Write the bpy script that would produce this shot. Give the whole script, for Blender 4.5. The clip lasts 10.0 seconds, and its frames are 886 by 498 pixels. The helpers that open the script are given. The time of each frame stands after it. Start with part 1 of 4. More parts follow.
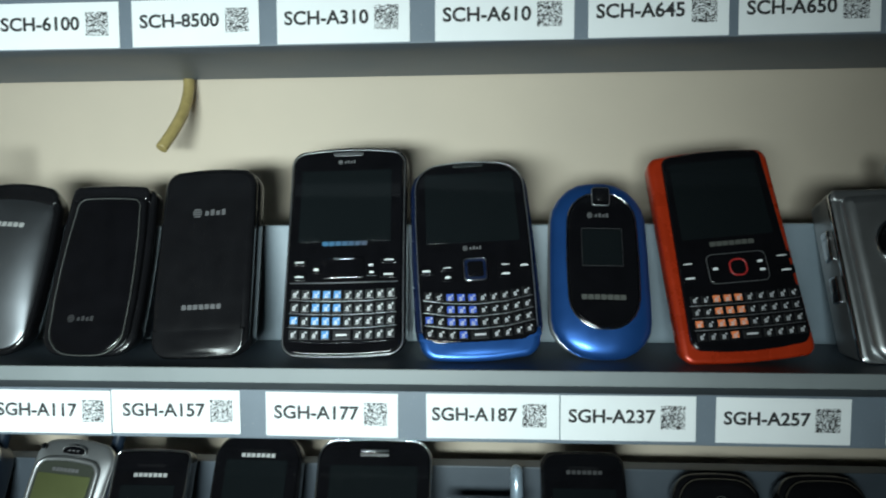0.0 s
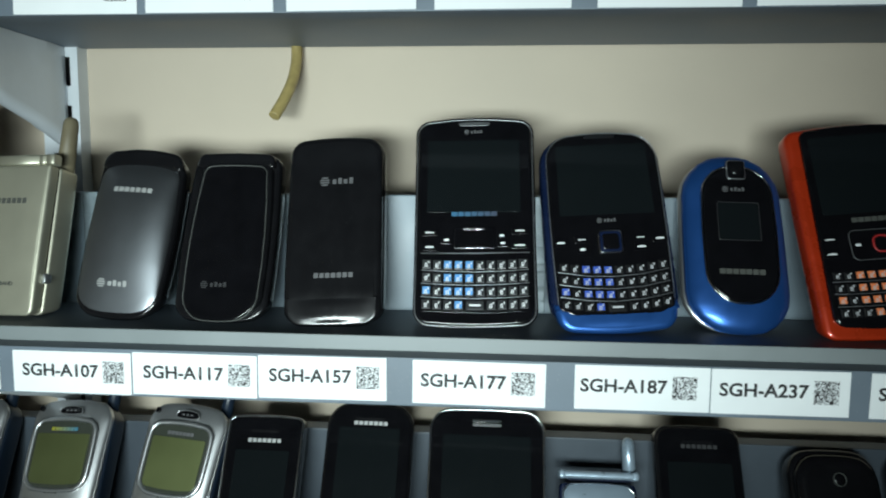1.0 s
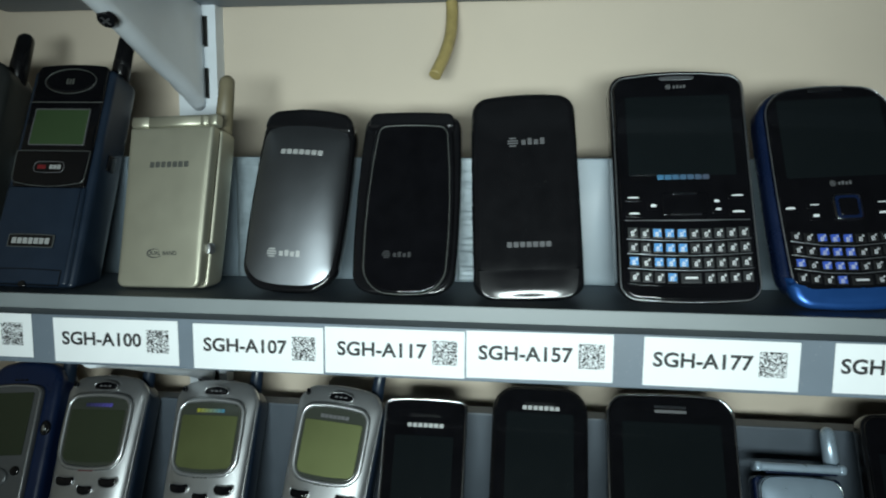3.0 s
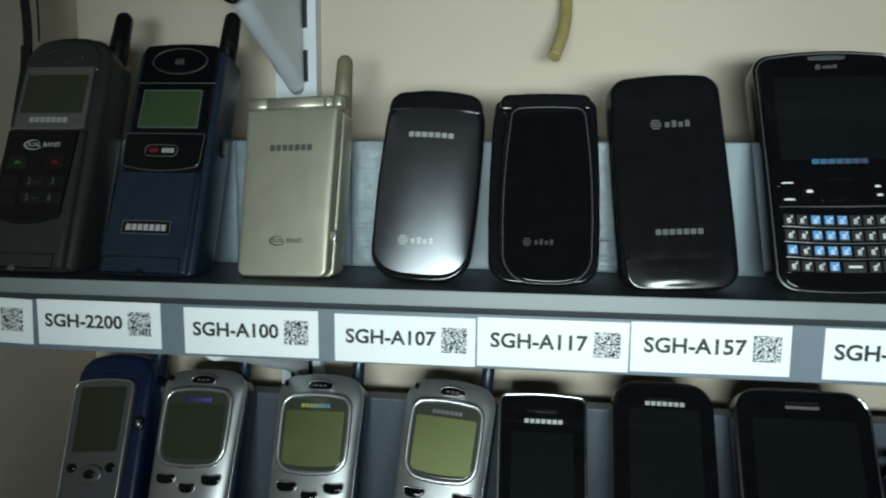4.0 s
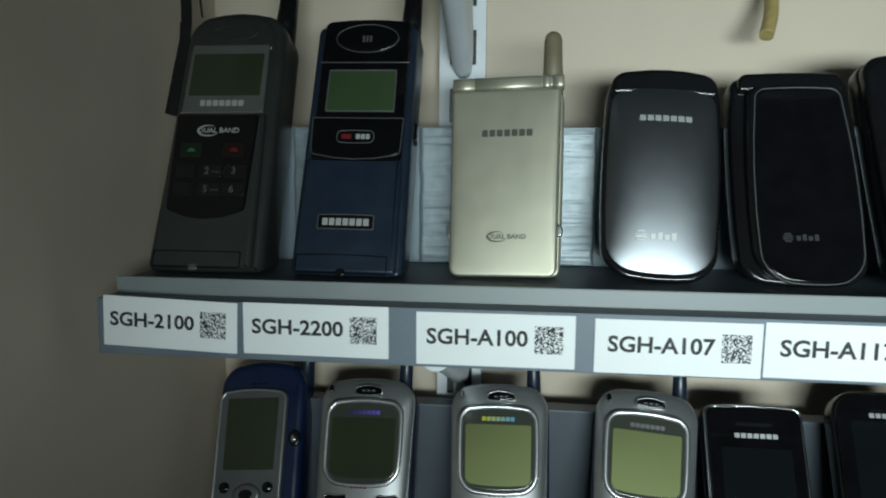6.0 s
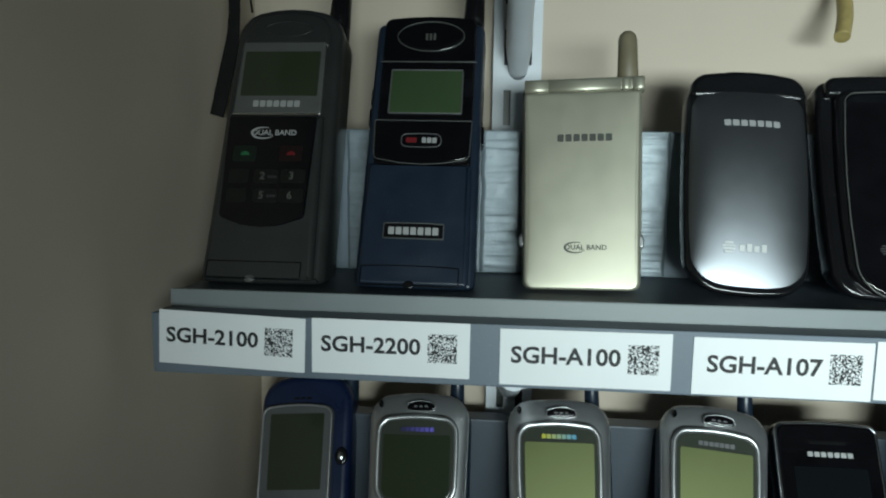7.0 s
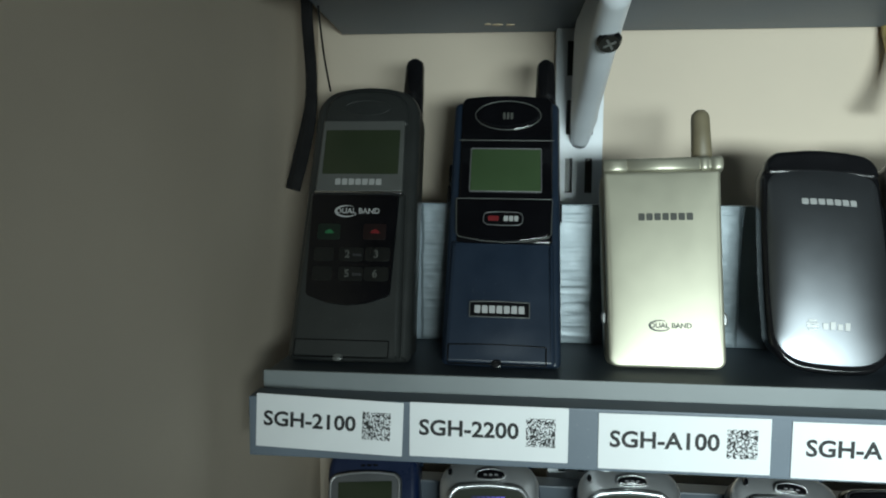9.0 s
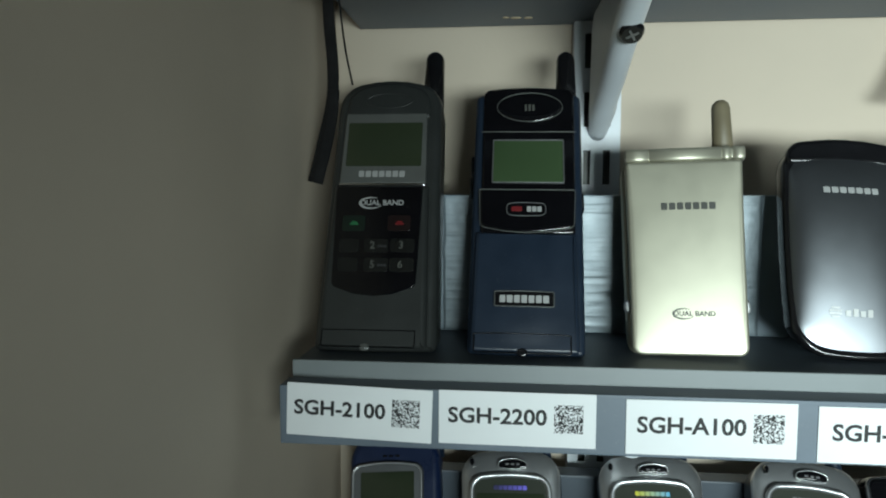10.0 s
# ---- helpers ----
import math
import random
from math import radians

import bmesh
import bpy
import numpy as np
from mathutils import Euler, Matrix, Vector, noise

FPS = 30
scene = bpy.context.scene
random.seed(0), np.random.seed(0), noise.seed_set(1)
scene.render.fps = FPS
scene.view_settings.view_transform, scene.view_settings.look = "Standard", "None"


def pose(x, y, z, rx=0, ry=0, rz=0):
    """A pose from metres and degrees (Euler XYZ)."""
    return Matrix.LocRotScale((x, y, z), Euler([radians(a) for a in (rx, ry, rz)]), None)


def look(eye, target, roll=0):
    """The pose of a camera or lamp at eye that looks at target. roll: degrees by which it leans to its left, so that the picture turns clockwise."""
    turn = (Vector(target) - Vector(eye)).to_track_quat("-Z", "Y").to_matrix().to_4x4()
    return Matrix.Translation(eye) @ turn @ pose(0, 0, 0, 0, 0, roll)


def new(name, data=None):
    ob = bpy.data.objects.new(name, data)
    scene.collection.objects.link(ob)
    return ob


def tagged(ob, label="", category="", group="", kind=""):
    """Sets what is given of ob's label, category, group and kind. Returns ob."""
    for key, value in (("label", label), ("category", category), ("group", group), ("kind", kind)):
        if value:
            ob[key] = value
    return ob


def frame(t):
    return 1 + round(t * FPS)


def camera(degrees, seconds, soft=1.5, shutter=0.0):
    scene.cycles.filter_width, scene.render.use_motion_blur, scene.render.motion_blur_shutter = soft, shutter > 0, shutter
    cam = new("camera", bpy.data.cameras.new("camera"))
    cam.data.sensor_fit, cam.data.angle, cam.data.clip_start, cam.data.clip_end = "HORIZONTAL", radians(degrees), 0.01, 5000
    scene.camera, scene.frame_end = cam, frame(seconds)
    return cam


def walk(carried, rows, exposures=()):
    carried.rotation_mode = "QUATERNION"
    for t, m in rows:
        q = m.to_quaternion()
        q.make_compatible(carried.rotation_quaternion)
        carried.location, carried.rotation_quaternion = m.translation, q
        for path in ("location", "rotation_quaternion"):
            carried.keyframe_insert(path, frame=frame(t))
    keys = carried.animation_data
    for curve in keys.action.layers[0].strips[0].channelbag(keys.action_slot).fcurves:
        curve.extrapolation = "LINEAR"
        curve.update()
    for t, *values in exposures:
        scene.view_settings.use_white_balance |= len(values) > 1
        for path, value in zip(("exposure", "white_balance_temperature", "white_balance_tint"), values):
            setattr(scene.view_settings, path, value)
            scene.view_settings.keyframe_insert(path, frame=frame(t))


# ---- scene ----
cam = camera(67.8, 10.0, soft=2.0, shutter=0.25)
PATH = [
    (0, (0.007, -0.031, 1.499), (-0.116, 1.961, 1.372), -0.3),
    (0.5, (-0.021, -0.038, 1.496), (-0.165, 1.95, 1.325), -0.1),
    (1, (-0.056, -0.034, 1.496), (-0.213, 1.95, 1.297), 0.5),
    (1.5, (-0.076, -0.029, 1.492), (-0.229, 1.954, 1.289), 0.4),
    (2, (-0.099, -0.02, 1.489), (-0.274, 1.958, 1.249), 1.2),
    (2.2, (-0.106, -0.018, 1.482), (-0.305, 1.962, 1.278), 0.8),
    (3.3, (-0.164, -0.008, 1.481), (-0.396, 1.965, 1.242), 0.4),
    (3.5, (-0.178, -0.006, 1.479), (-0.402, 1.967, 1.241), 0.5),
    (4, (-0.211, -0.004, 1.475), (-0.443, 1.968, 1.232), 0.5),
    (4.5, (-0.244, 0.0, 1.472), (-0.478, 1.971, 1.228), 0.1),
    (5, (-0.274, 0.008, 1.472), (-0.523, 1.977, 1.225), -0.0),
    (5.5, (-0.294, 0.011, 1.471), (-0.536, 1.981, 1.224), -0.1),
    (5.7, (-0.303, 0.013, 1.468), (-0.54, 1.984, 1.23), 0.1),
    (6.8, (-0.35, 0.028, 1.468), (-0.528, 2.006, 1.23), 1.1),
    (7, (-0.354, 0.03, 1.47), (-0.542, 2.007, 1.234), 0.8),
    (7.5, (-0.367, 0.031, 1.473), (-0.55, 2.011, 1.255), 0.7),
    (8, (-0.38, 0.029, 1.479), (-0.551, 2.011, 1.274), 0.6),
    (8.5, (-0.387, 0.026, 1.488), (-0.575, 2.009, 1.313), 0.4),
    (9, (-0.39, 0.024, 1.491), (-0.575, 2.01, 1.339), 0.5),
    (9.5, (-0.394, 0.024, 1.491), (-0.587, 2.008, 1.339), -0.6),
    (10, (-0.399, 0.02, 1.488), (-0.592, 2.004, 1.33), 0.1),
]
walk(cam, [(t, look(eye, target, roll)) for t, eye, target, roll in PATH],
     [(0.0, -0.04), (1.0, -0.14), (2.0, -0.22), (3.5, -0.42), (5.5, -0.46), (7.5, -0.36), (8.5, -0.20), (9.5, -0.04), (10.0, -0.04)])

from mathutils.bvhtree import BVHTree

# ---- world and light ----
world = bpy.data.worlds.new("world")
scene.world = world
world.use_nodes = True
world.node_tree.nodes["Background"].inputs["Color"].default_value = (0.75, 0.85, 1.0, 1)
world.node_tree.nodes["Background"].inputs["Strength"].default_value = 0.02

# Unseen fixed panel added to stand in for the light carried with the camera.
LAMP_AT, LAMP_TO, LAMP_WATTS = (-0.15, -0.33, 1.440), (-0.15, 0.40, 1.450), 1.22
lamp_data = bpy.data.lights.new("work_lamp", "AREA")
lamp_data.shape, lamp_data.size, lamp_data.size_y = "RECTANGLE", 0.36, 0.09
lamp_data.energy, lamp_data.color, lamp_data.spread = LAMP_WATTS, (0.835, 1.0, 0.995), radians(70)
new("work_lamp", lamp_data).matrix_world = look(LAMP_AT, LAMP_TO)


# ---- materials ----
def surface(name, rgb, rough=0.4, metal=0.0, var=0.12, scale=90, fine=1500, bump=0.04, coat=0.0, rvar=0.12, dust=0.0):
    """A procedural surface: a coarse drift of colour, a fine grain in gloss and relief."""
    m = bpy.data.materials.new(name)
    m.use_nodes = True
    nt = m.node_tree
    nodes, links = nt.nodes, nt.links
    shader = nodes["Principled BSDF"]
    where = nodes.new("ShaderNodeTexCoord")
    coarse, grain = nodes.new("ShaderNodeTexNoise"), nodes.new("ShaderNodeTexNoise")
    coarse.inputs["Scale"].default_value, coarse.inputs["Detail"].default_value = scale, 5
    grain.inputs["Scale"].default_value, grain.inputs["Detail"].default_value = fine, 3
    links.new(where.outputs["Object"], coarse.inputs["Vector"])
    links.new(where.outputs["Object"], grain.inputs["Vector"])
    ramp = nodes.new("ShaderNodeValToRGB")
    low, high = ramp.color_ramp.elements
    low.position, high.position = 0.3, 0.7
    low.color = (*[max(0, c * (1 - var)) for c in rgb], 1)
    high.color = (*[min(1, c * (1 + var)) for c in rgb], 1)
    links.new(coarse.outputs["Fac"], ramp.inputs["Fac"])
    if dust:
        specks, cut, settle = nodes.new("ShaderNodeTexNoise"), nodes.new("ShaderNodeMapRange"), nodes.new("ShaderNodeMix")
        specks.inputs["Scale"].default_value, specks.inputs["Detail"].default_value = 1100, 1
        cut.inputs["From Min"].default_value, cut.inputs["From Max"].default_value = 0.73, 0.77
        cut.inputs["To Max"].default_value = dust
        settle.data_type = "RGBA"
        settle.inputs[7].default_value = (0.45, 0.45, 0.43, 1)
        links.new(where.outputs["Object"], specks.inputs["Vector"])
        links.new(specks.outputs["Fac"], cut.inputs["Value"])
        links.new(cut.outputs["Result"], settle.inputs[0])
        links.new(ramp.outputs["Color"], settle.inputs[6])
        links.new(settle.outputs[2], shader.inputs["Base Color"])
    else:
        links.new(ramp.outputs["Color"], shader.inputs["Base Color"])
    spread = nodes.new("ShaderNodeMapRange")
    spread.inputs["From Min"].default_value, spread.inputs["From Max"].default_value = 0.3, 0.7
    spread.inputs["To Min"].default_value = max(0.02, rough * (1 - rvar))
    spread.inputs["To Max"].default_value = min(1, rough * (1 + rvar))
    mixed = nodes.new("ShaderNodeMath")
    mixed.operation = "MULTIPLY_ADD"
    mixed.inputs[1].default_value, mixed.inputs[2].default_value = 0.5, 0.25
    links.new(grain.outputs["Fac"], mixed.inputs[0])
    links.new(coarse.outputs["Fac"], spread.inputs["Value"])
    links.new(spread.outputs["Result"], shader.inputs["Roughness"])
    relief = nodes.new("ShaderNodeBump")
    relief.inputs["Strength"].default_value, relief.inputs["Distance"].default_value = bump, 0.0006
    links.new(mixed.outputs[0], relief.inputs["Height"])
    links.new(relief.outputs["Normal"], shader.inputs["Normal"])
    shader.inputs["Metallic"].default_value = metal
    shader.inputs["Coat Weight"].default_value = coat
    shader.inputs["Coat Roughness"].default_value = 0.06
    return m


PLASTER = surface("cream_wall_paint", (0.575, 0.493, 0.395), 0.75, var=0.06, scale=9, fine=260, bump=0.25)
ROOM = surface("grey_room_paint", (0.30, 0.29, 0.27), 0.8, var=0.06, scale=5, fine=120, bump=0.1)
FLOOR = surface("grey_floor", (0.16, 0.15, 0.14), 0.6, var=0.15, scale=8, fine=200, bump=0.1)
SHELF = surface("blue_grey_shelf_paint", (0.125, 0.155, 0.19), 0.5, var=0.12, scale=25, fine=500, bump=0.18, dust=0.2)
EDGE = surface("grey_edge_band", (0.20, 0.222, 0.228), 0.42, var=0.06, scale=30, fine=600, bump=0.08)
TAPE = surface("grey_cloth_tape", (0.18, 0.22, 0.245), 0.40, metal=0.2, var=0.14, scale=120, fine=900, bump=0.2)
STEEL = surface("white_coated_steel", (0.66, 0.70, 0.74), 0.36, var=0.05, scale=40, fine=500, bump=0.05)
PAPER = surface("white_paper", (0.77, 0.79, 0.80), 0.7, var=0.02, scale=60, fine=2500, bump=0.05)
INK = surface("black_toner", (0.012, 0.012, 0.013), 0.6)
BLACK = surface("black_plastic", (0.006, 0.006, 0.007), 0.15, var=0.12, fine=2500, bump=0.02, dust=0.03)
GLOSS = surface("black_gloss_plastic", (0.004, 0.004, 0.005), 0.08, var=0.2, bump=0.0)
MATT = surface("matt_black_plastic", (0.006, 0.006, 0.007), 0.20, var=0.12, fine=2600, bump=0.04, dust=0.03)
OLIVE = surface("olive_grey_plastic", (0.024, 0.0262, 0.0255), 0.34, var=0.08, fine=2600, bump=0.04, rvar=0.06, dust=0.07)
NAVY = surface("navy_plastic", (0.0105, 0.0188, 0.034), 0.32, var=0.10, fine=2600, bump=0.04, rvar=0.08, dust=0.07)
BLUE = surface("blue_metallic_plastic", (0.022, 0.098, 0.345), 0.32, metal=0.65, var=0.05, bump=0.015, coat=0.2)
DEEPBLUE = surface("deep_blue_plastic", (0.004, 0.010, 0.036), 0.28, metal=0.1, var=0.08, bump=0.02, coat=0.3)
ORANGE = surface("orange_red_plastic", (0.43, 0.032, 0.007), 0.28, metal=0.3, var=0.1, bump=0.02, coat=0.5)
CHAMPAGNE = surface("champagne_silver_paint", (0.50, 0.483, 0.385), 0.45, metal=0.75, var=0.03, fine=3200, bump=0.025, rvar=0.04)
SILVER = surface("silver_paint", (0.56, 0.57, 0.58), 0.30, metal=0.88, var=0.04, fine=3200, bump=0.02, rvar=0.03)
GUNMETAL = surface("gunmetal_paint", (0.42, 0.43, 0.45), 0.36, metal=0.92, var=0.03, fine=3200, bump=0.015, rvar=0.02)
GRAPHITE = surface("graphite_paint", (0.185, 0.195, 0.21), 0.36, metal=0.92, var=0.03, fine=3200, bump=0.015, rvar=0.02)
CAST = surface("satin_metal", (0.46, 0.47, 0.48), 0.36, metal=0.9, var=0.05, fine=3200, bump=0.015, rvar=0.03)
CHROME = surface("chrome", (0.72, 0.73, 0.75), 0.14, metal=1.0, var=0.04, bump=0.0)
PRINT = surface("silver_print", (0.42, 0.425, 0.42), 0.38, metal=0.3, var=0.03)
PRINT_DIM = surface("dim_silver_print", (0.14, 0.14, 0.145), 0.35, metal=0.3, var=0.03)
PRINT_DARK = surface("dark_print", (0.07, 0.072, 0.065), 0.4, var=0.03)
LCD_GREEN = surface("green_display_glass", (0.058, 0.105, 0.044), 0.44, metal=0.5, var=0.06, scale=30, bump=0.0, coat=0.3)
LCD_LIME = surface("lime_display_glass", (0.115, 0.132, 0.050), 0.44, metal=0.65, var=0.06, scale=30, bump=0.0, coat=0.2)
LCD_DARK = surface("dark_display_glass", (0.027, 0.036, 0.020), 0.14, var=0.06, scale=30, bump=0.0, coat=0.3)
LCD_STRIP = surface("grey_display_strip", (0.045, 0.050, 0.040), 0.16, var=0.06, scale=30, bump=0.0, coat=0.3)
LCD_OFF = surface("unlit_display_glass", (0.006, 0.008, 0.009), 0.10, var=0.05, scale=30, bump=0.0)
BEZEL = surface("grey_display_bezel", (0.115, 0.12, 0.114), 0.36, metal=0.3, var=0.06)
TAN = surface("tan_rubber", (0.16, 0.135, 0.085), 0.5, var=0.1)
PRINT_FAINT = surface("faint_print", (0.030, 0.030, 0.032), 0.4, var=0.03)
BADGE_RED = surface("dark_red_print", (0.13, 0.010, 0.012), 0.35)
SMOKED_KEY = surface("smoked_key", (0.007, 0.0075, 0.007), 0.3, var=0.1)
SMOKED_RED = surface("smoked_red_key", (0.010, 0.005, 0.005), 0.3, var=0.1)
SMOKED_GREEN = surface("smoked_green_key", (0.007, 0.014, 0.010), 0.3, var=0.1)
RED = surface("red_print", (0.35, 0.02, 0.02), 0.4)
GREEN = surface("green_print", (0.02, 0.13, 0.05), 0.4)
KEY_BLUE = surface("light_blue_key", (0.10, 0.30, 0.62), 0.3, var=0.05)
KEY_DEEP = surface("blue_key", (0.04, 0.09, 0.42), 0.3, var=0.05)
KEY_ORANGE = surface("orange_key", (0.75, 0.20, 0.07), 0.3, var=0.05)
KEY_DARK = surface("dark_key", (0.012, 0.012, 0.013), 0.25, var=0.1)
LEGEND = surface("white_legend", (0.70, 0.71, 0.72), 0.4, var=0.03)
WIRE = surface("yellow_cable_sheath", (0.37, 0.285, 0.11), 0.45, var=0.15, scale=200)
STRAP = surface("black_nylon", (0.003, 0.003, 0.0035), 0.95, var=0.2, fine=2200, bump=0.4)


def speckled_toner(name, cell):
    """Toner printed in small square cells, dark and bare by chance."""
    m = surface(name, (0.02, 0.02, 0.021), 0.65, var=0.1)
    nodes, links = m.node_tree.nodes, m.node_tree.links
    where, scaled, floor, dice, cut, mix = (nodes.new("ShaderNode" + k) for k in ("TexCoord", "VectorMath", "VectorMath", "TexWhiteNoise", "Math", "Mix"))
    info, shift = nodes.new("ShaderNodeObjectInfo"), nodes.new("ShaderNodeVectorMath")
    scaled.operation, floor.operation, cut.operation, shift.operation = "MULTIPLY", "FLOOR", "GREATER_THAN", "ADD"
    scaled.inputs[1].default_value = (1000 / cell, 0, 1000 / cell)
    links.new(where.outputs["Object"], scaled.inputs[0])
    links.new(scaled.outputs[0], floor.inputs[0])
    links.new(floor.outputs[0], shift.inputs[0])
    links.new(info.outputs["Random"], shift.inputs[1])
    dice.noise_dimensions = "3D"
    links.new(shift.outputs[0], dice.inputs["Vector"])
    links.new(dice.outputs["Value"], cut.inputs[0])
    cut.inputs[1].default_value = 0.53
    mix.data_type = "RGBA"
    mix.inputs[6].default_value, mix.inputs[7].default_value = (0.02, 0.02, 0.021, 1), (0.70, 0.72, 0.735, 1)
    links.new(cut.outputs[0], mix.inputs[0])
    links.new(mix.outputs[2], nodes["Principled BSDF"].inputs["Base Color"])
    return m


def foil(name, low, high, span):
    """A thin foil; its view-dependent rainbow sheen is painted as colour along its length."""
    m = surface(name, (0.2, 0.4, 0.7), 0.3, metal=0.55, var=0.05)
    nodes, links = m.node_tree.nodes, m.node_tree.links
    where, split, ramp, fit = (nodes.new("ShaderNode" + k) for k in ("TexCoord", "SeparateXYZ", "ValToRGB", "MapRange"))
    links.new(where.outputs["Object"], split.inputs[0])
    links.new(split.outputs["X"], fit.inputs["Value"])
    fit.inputs["From Min"].default_value, fit.inputs["From Max"].default_value = -span, span
    links.new(fit.outputs[0], ramp.inputs[0])
    ramp.color_ramp.elements[0].color, ramp.color_ramp.elements[1].color = (*low, 1), (*high, 1)
    links.new(ramp.outputs[0], nodes["Principled BSDF"].inputs["Base Color"])
    return m


FOIL_GOLD = foil("gold_to_cyan_sheen", (0.65, 0.62, 0.06), (0.04, 0.34, 0.62), 0.009)
FOIL_BLUE = foil("violet_sheen", (0.06, 0.06, 0.14), (0.22, 0.18, 0.85), 0.009)
FOIL_DIM = foil("dim_blue_sheen", (0.10, 0.30, 0.52), (0.12, 0.14, 0.20), 0.012)
INK_GREY = speckled_toner("speckled_toner", 0.42)


# ---- shapes; a phone's own frame is x across, z up along it, y into it, in millimetres ----
def quad(wb, wt, h, rb, rt, bt=0.0, bb=0.0, bs=0.0, u=0.0, v=0.0, n=5):
    """A rounded outline that may taper, with its top, bottom and sides bowed outwards."""
    corners = [(-wb / 2, 0), (wb / 2, 0), (wt / 2, h), (-wt / 2, h)]
    radii = [rb, rb, rt, rt]
    pts = []
    for i in range(4):
        p, a, b = Vector(corners[i]), Vector(corners[i - 1]), Vector(corners[(i + 1) % 4])
        da, db = (a - p).normalized(), (b - p).normalized()
        half = da.angle(db) / 2
        t = min(radii[i] / math.tan(half), 0.49 * min((a - p).length, (b - p).length))
        r = t * math.tan(half)
        c = p + (da + db).normalized() * (r / math.sin(half))
        s, e = p + da * t - c, p + db * t - c
        sweep = s.angle(e) if r > 0.01 else 0
        for k in range(n + 1):
            q = Matrix.Rotation(sweep * k / n, 2) @ s
            pts.append(c + q)
        end = p + db * t
        nb, nr = corners[(i + 1) % 4], radii[(i + 1) % 4]
        far = Vector(nb) - db * min(nr, 0.49 * (b - p).length)
        for k in range(1, 4):
            pts.append(end.lerp(far, k / 4))
    out = []
    for x, z in pts:
        s = min(1, max(0, z / h))
        half_w = (wb * (1 - s) + wt * s) / 2
        f = max(0, 1 - (x / half_w) ** 2)
        z += bt * f * s - bb * f * (1 - s)
        x *= 1 + bs * 4 * s * (1 - s)
        out.append((x + u, z + v))
    return out


def oval(rx, rz, u=0.0, v=0.0, n=28):
    return [(u + rx * math.cos(2 * math.pi * k / n), v + rz * math.sin(2 * math.pi * k / n)) for k in range(n)]


def inset(poly, d):
    n, out = len(poly), []
    for i in range(n):
        ax, az = poly[i - 1]
        bx, bz = poly[(i + 1) % n]
        tx, tz = bx - ax, bz - az
        ln = math.hypot(tx, tz) or 1
        out.append((poly[i][0] - tz / ln * d, poly[i][1] + tx / ln * d))
    return out


def link(name, mesh, material, parent, label=""):
    if material and not mesh.materials:
        mesh.materials.append(material)
    ob = new(name, mesh)
    ob.parent = parent
    return tagged(ob, label)


def part(name, bm, material, parent, label=""):
    mesh = bpy.data.meshes.new(name)
    bm.normal_update()
    bm.to_mesh(mesh)
    bm.free()
    return link(name, mesh, material, parent, label)


def solid_into(bm, poly, y0, y1, rf=(0.6, 0.6), rb=(0.6, 0.6), crown=0.0, steps=4, full=0, slope=-0.10):
    """A closed slab on an outline, from y0 (front) to y1, its rims rounded and its front domed; millimetres in, metres out."""
    rings = []
    for k in range(steps + 1):
        a = math.pi / 2 * k / steps
        rings.append((inset(poly, rb[0] * (1 - math.sin(a))), y1 - rb[1] * (1 - math.cos(a))))
    for k in range(steps + 1):
        a = math.pi / 2 * k / steps
        rings.append((inset(poly, rf[0] * (1 - math.cos(a))), y0 + rf[1] * (1 - math.sin(a))))
    made = [[bm.verts.new((x / 1000, y / 1000, z / 1000)) for x, z in p] for p, y in rings]
    n = len(poly)
    for lo, hi in zip(made, made[1:]):
        for i in range(n):
            bm.faces.new((lo[i], lo[(i + 1) % n], hi[(i + 1) % n], hi[i])).smooth = True
    bm.faces.new(list(reversed(made[0])))
    bm.faces.new(made[-1])
    if crown:
        dome_into(bm, rings[-1][0], y0 - 0.015, crown, *((34, 60) if full else (14, 22)), full, slope)
    return bm


def dome_into(bm, poly, y0, crown, nx=14, nz=22, full=0, slope=-0.10):
    """A gently domed sheet over an outline, level with it along the rim."""
    low, high = min(p[1] for p in poly), max(p[1] for p in poly)
    grid = []
    for j in range(nz + 1):
        t = -math.cos(math.pi * j / nz)
        z = low + (high - low) * (0.5 + 0.4999 * t)
        cuts = []
        for (ax, az), (bx, bz) in zip(poly, poly[1:] + poly[:1]):
            if (az <= z) != (bz <= z):
                cuts.append(ax + (bx - ax) * (z - az) / (bz - az))
        if len(cuts) < 2:
            continue
        a, b = min(cuts), max(cuts)
        row = []
        for i in range(nx + 1):
            s = -math.cos(math.pi * i / nx)
            rise = crown * (1 - s * s) ** 2 * (1 - t ** 4) ** 2 * (1 - 0.35 * t)
            if full:
                rise = crown * max(0, 1 - abs(s) ** 2.5) ** 0.55 * max(0, 1 - abs(t) ** full) ** (0.55 if full > 3 else 0.75) * (1 + slope * t)
            row.append(bm.verts.new(((a + (b - a) * (0.5 + 0.5 * s)) / 1000, (y0 - rise) / 1000, z / 1000)))
        grid.append(row)
    for r, q in zip(grid, grid[1:]):
        for i in range(nx):
            bm.faces.new((r[i], r[i + 1], q[i + 1], q[i])).smooth = True


def solid(name, poly, y0, y1, material, parent, rf=(0.6, 0.6), rb=(0.6, 0.6), crown=0.0, label="", steps=4, full=0, slope=-0.10):
    return part(name, solid_into(bmesh.new(), poly, y0, y1, rf, rb, crown, steps, full, slope), material, parent, label)


def slope_foot(ob, top, rate):
    """Lays the front of a part back below a height, so that its foot faces downwards."""
    for v in ob.data.vertices:
        drop = top / 1000 - v.co.z
        if drop > 0 and v.co.y < 0.0038:
            v.co.y += drop * rate
    return ob


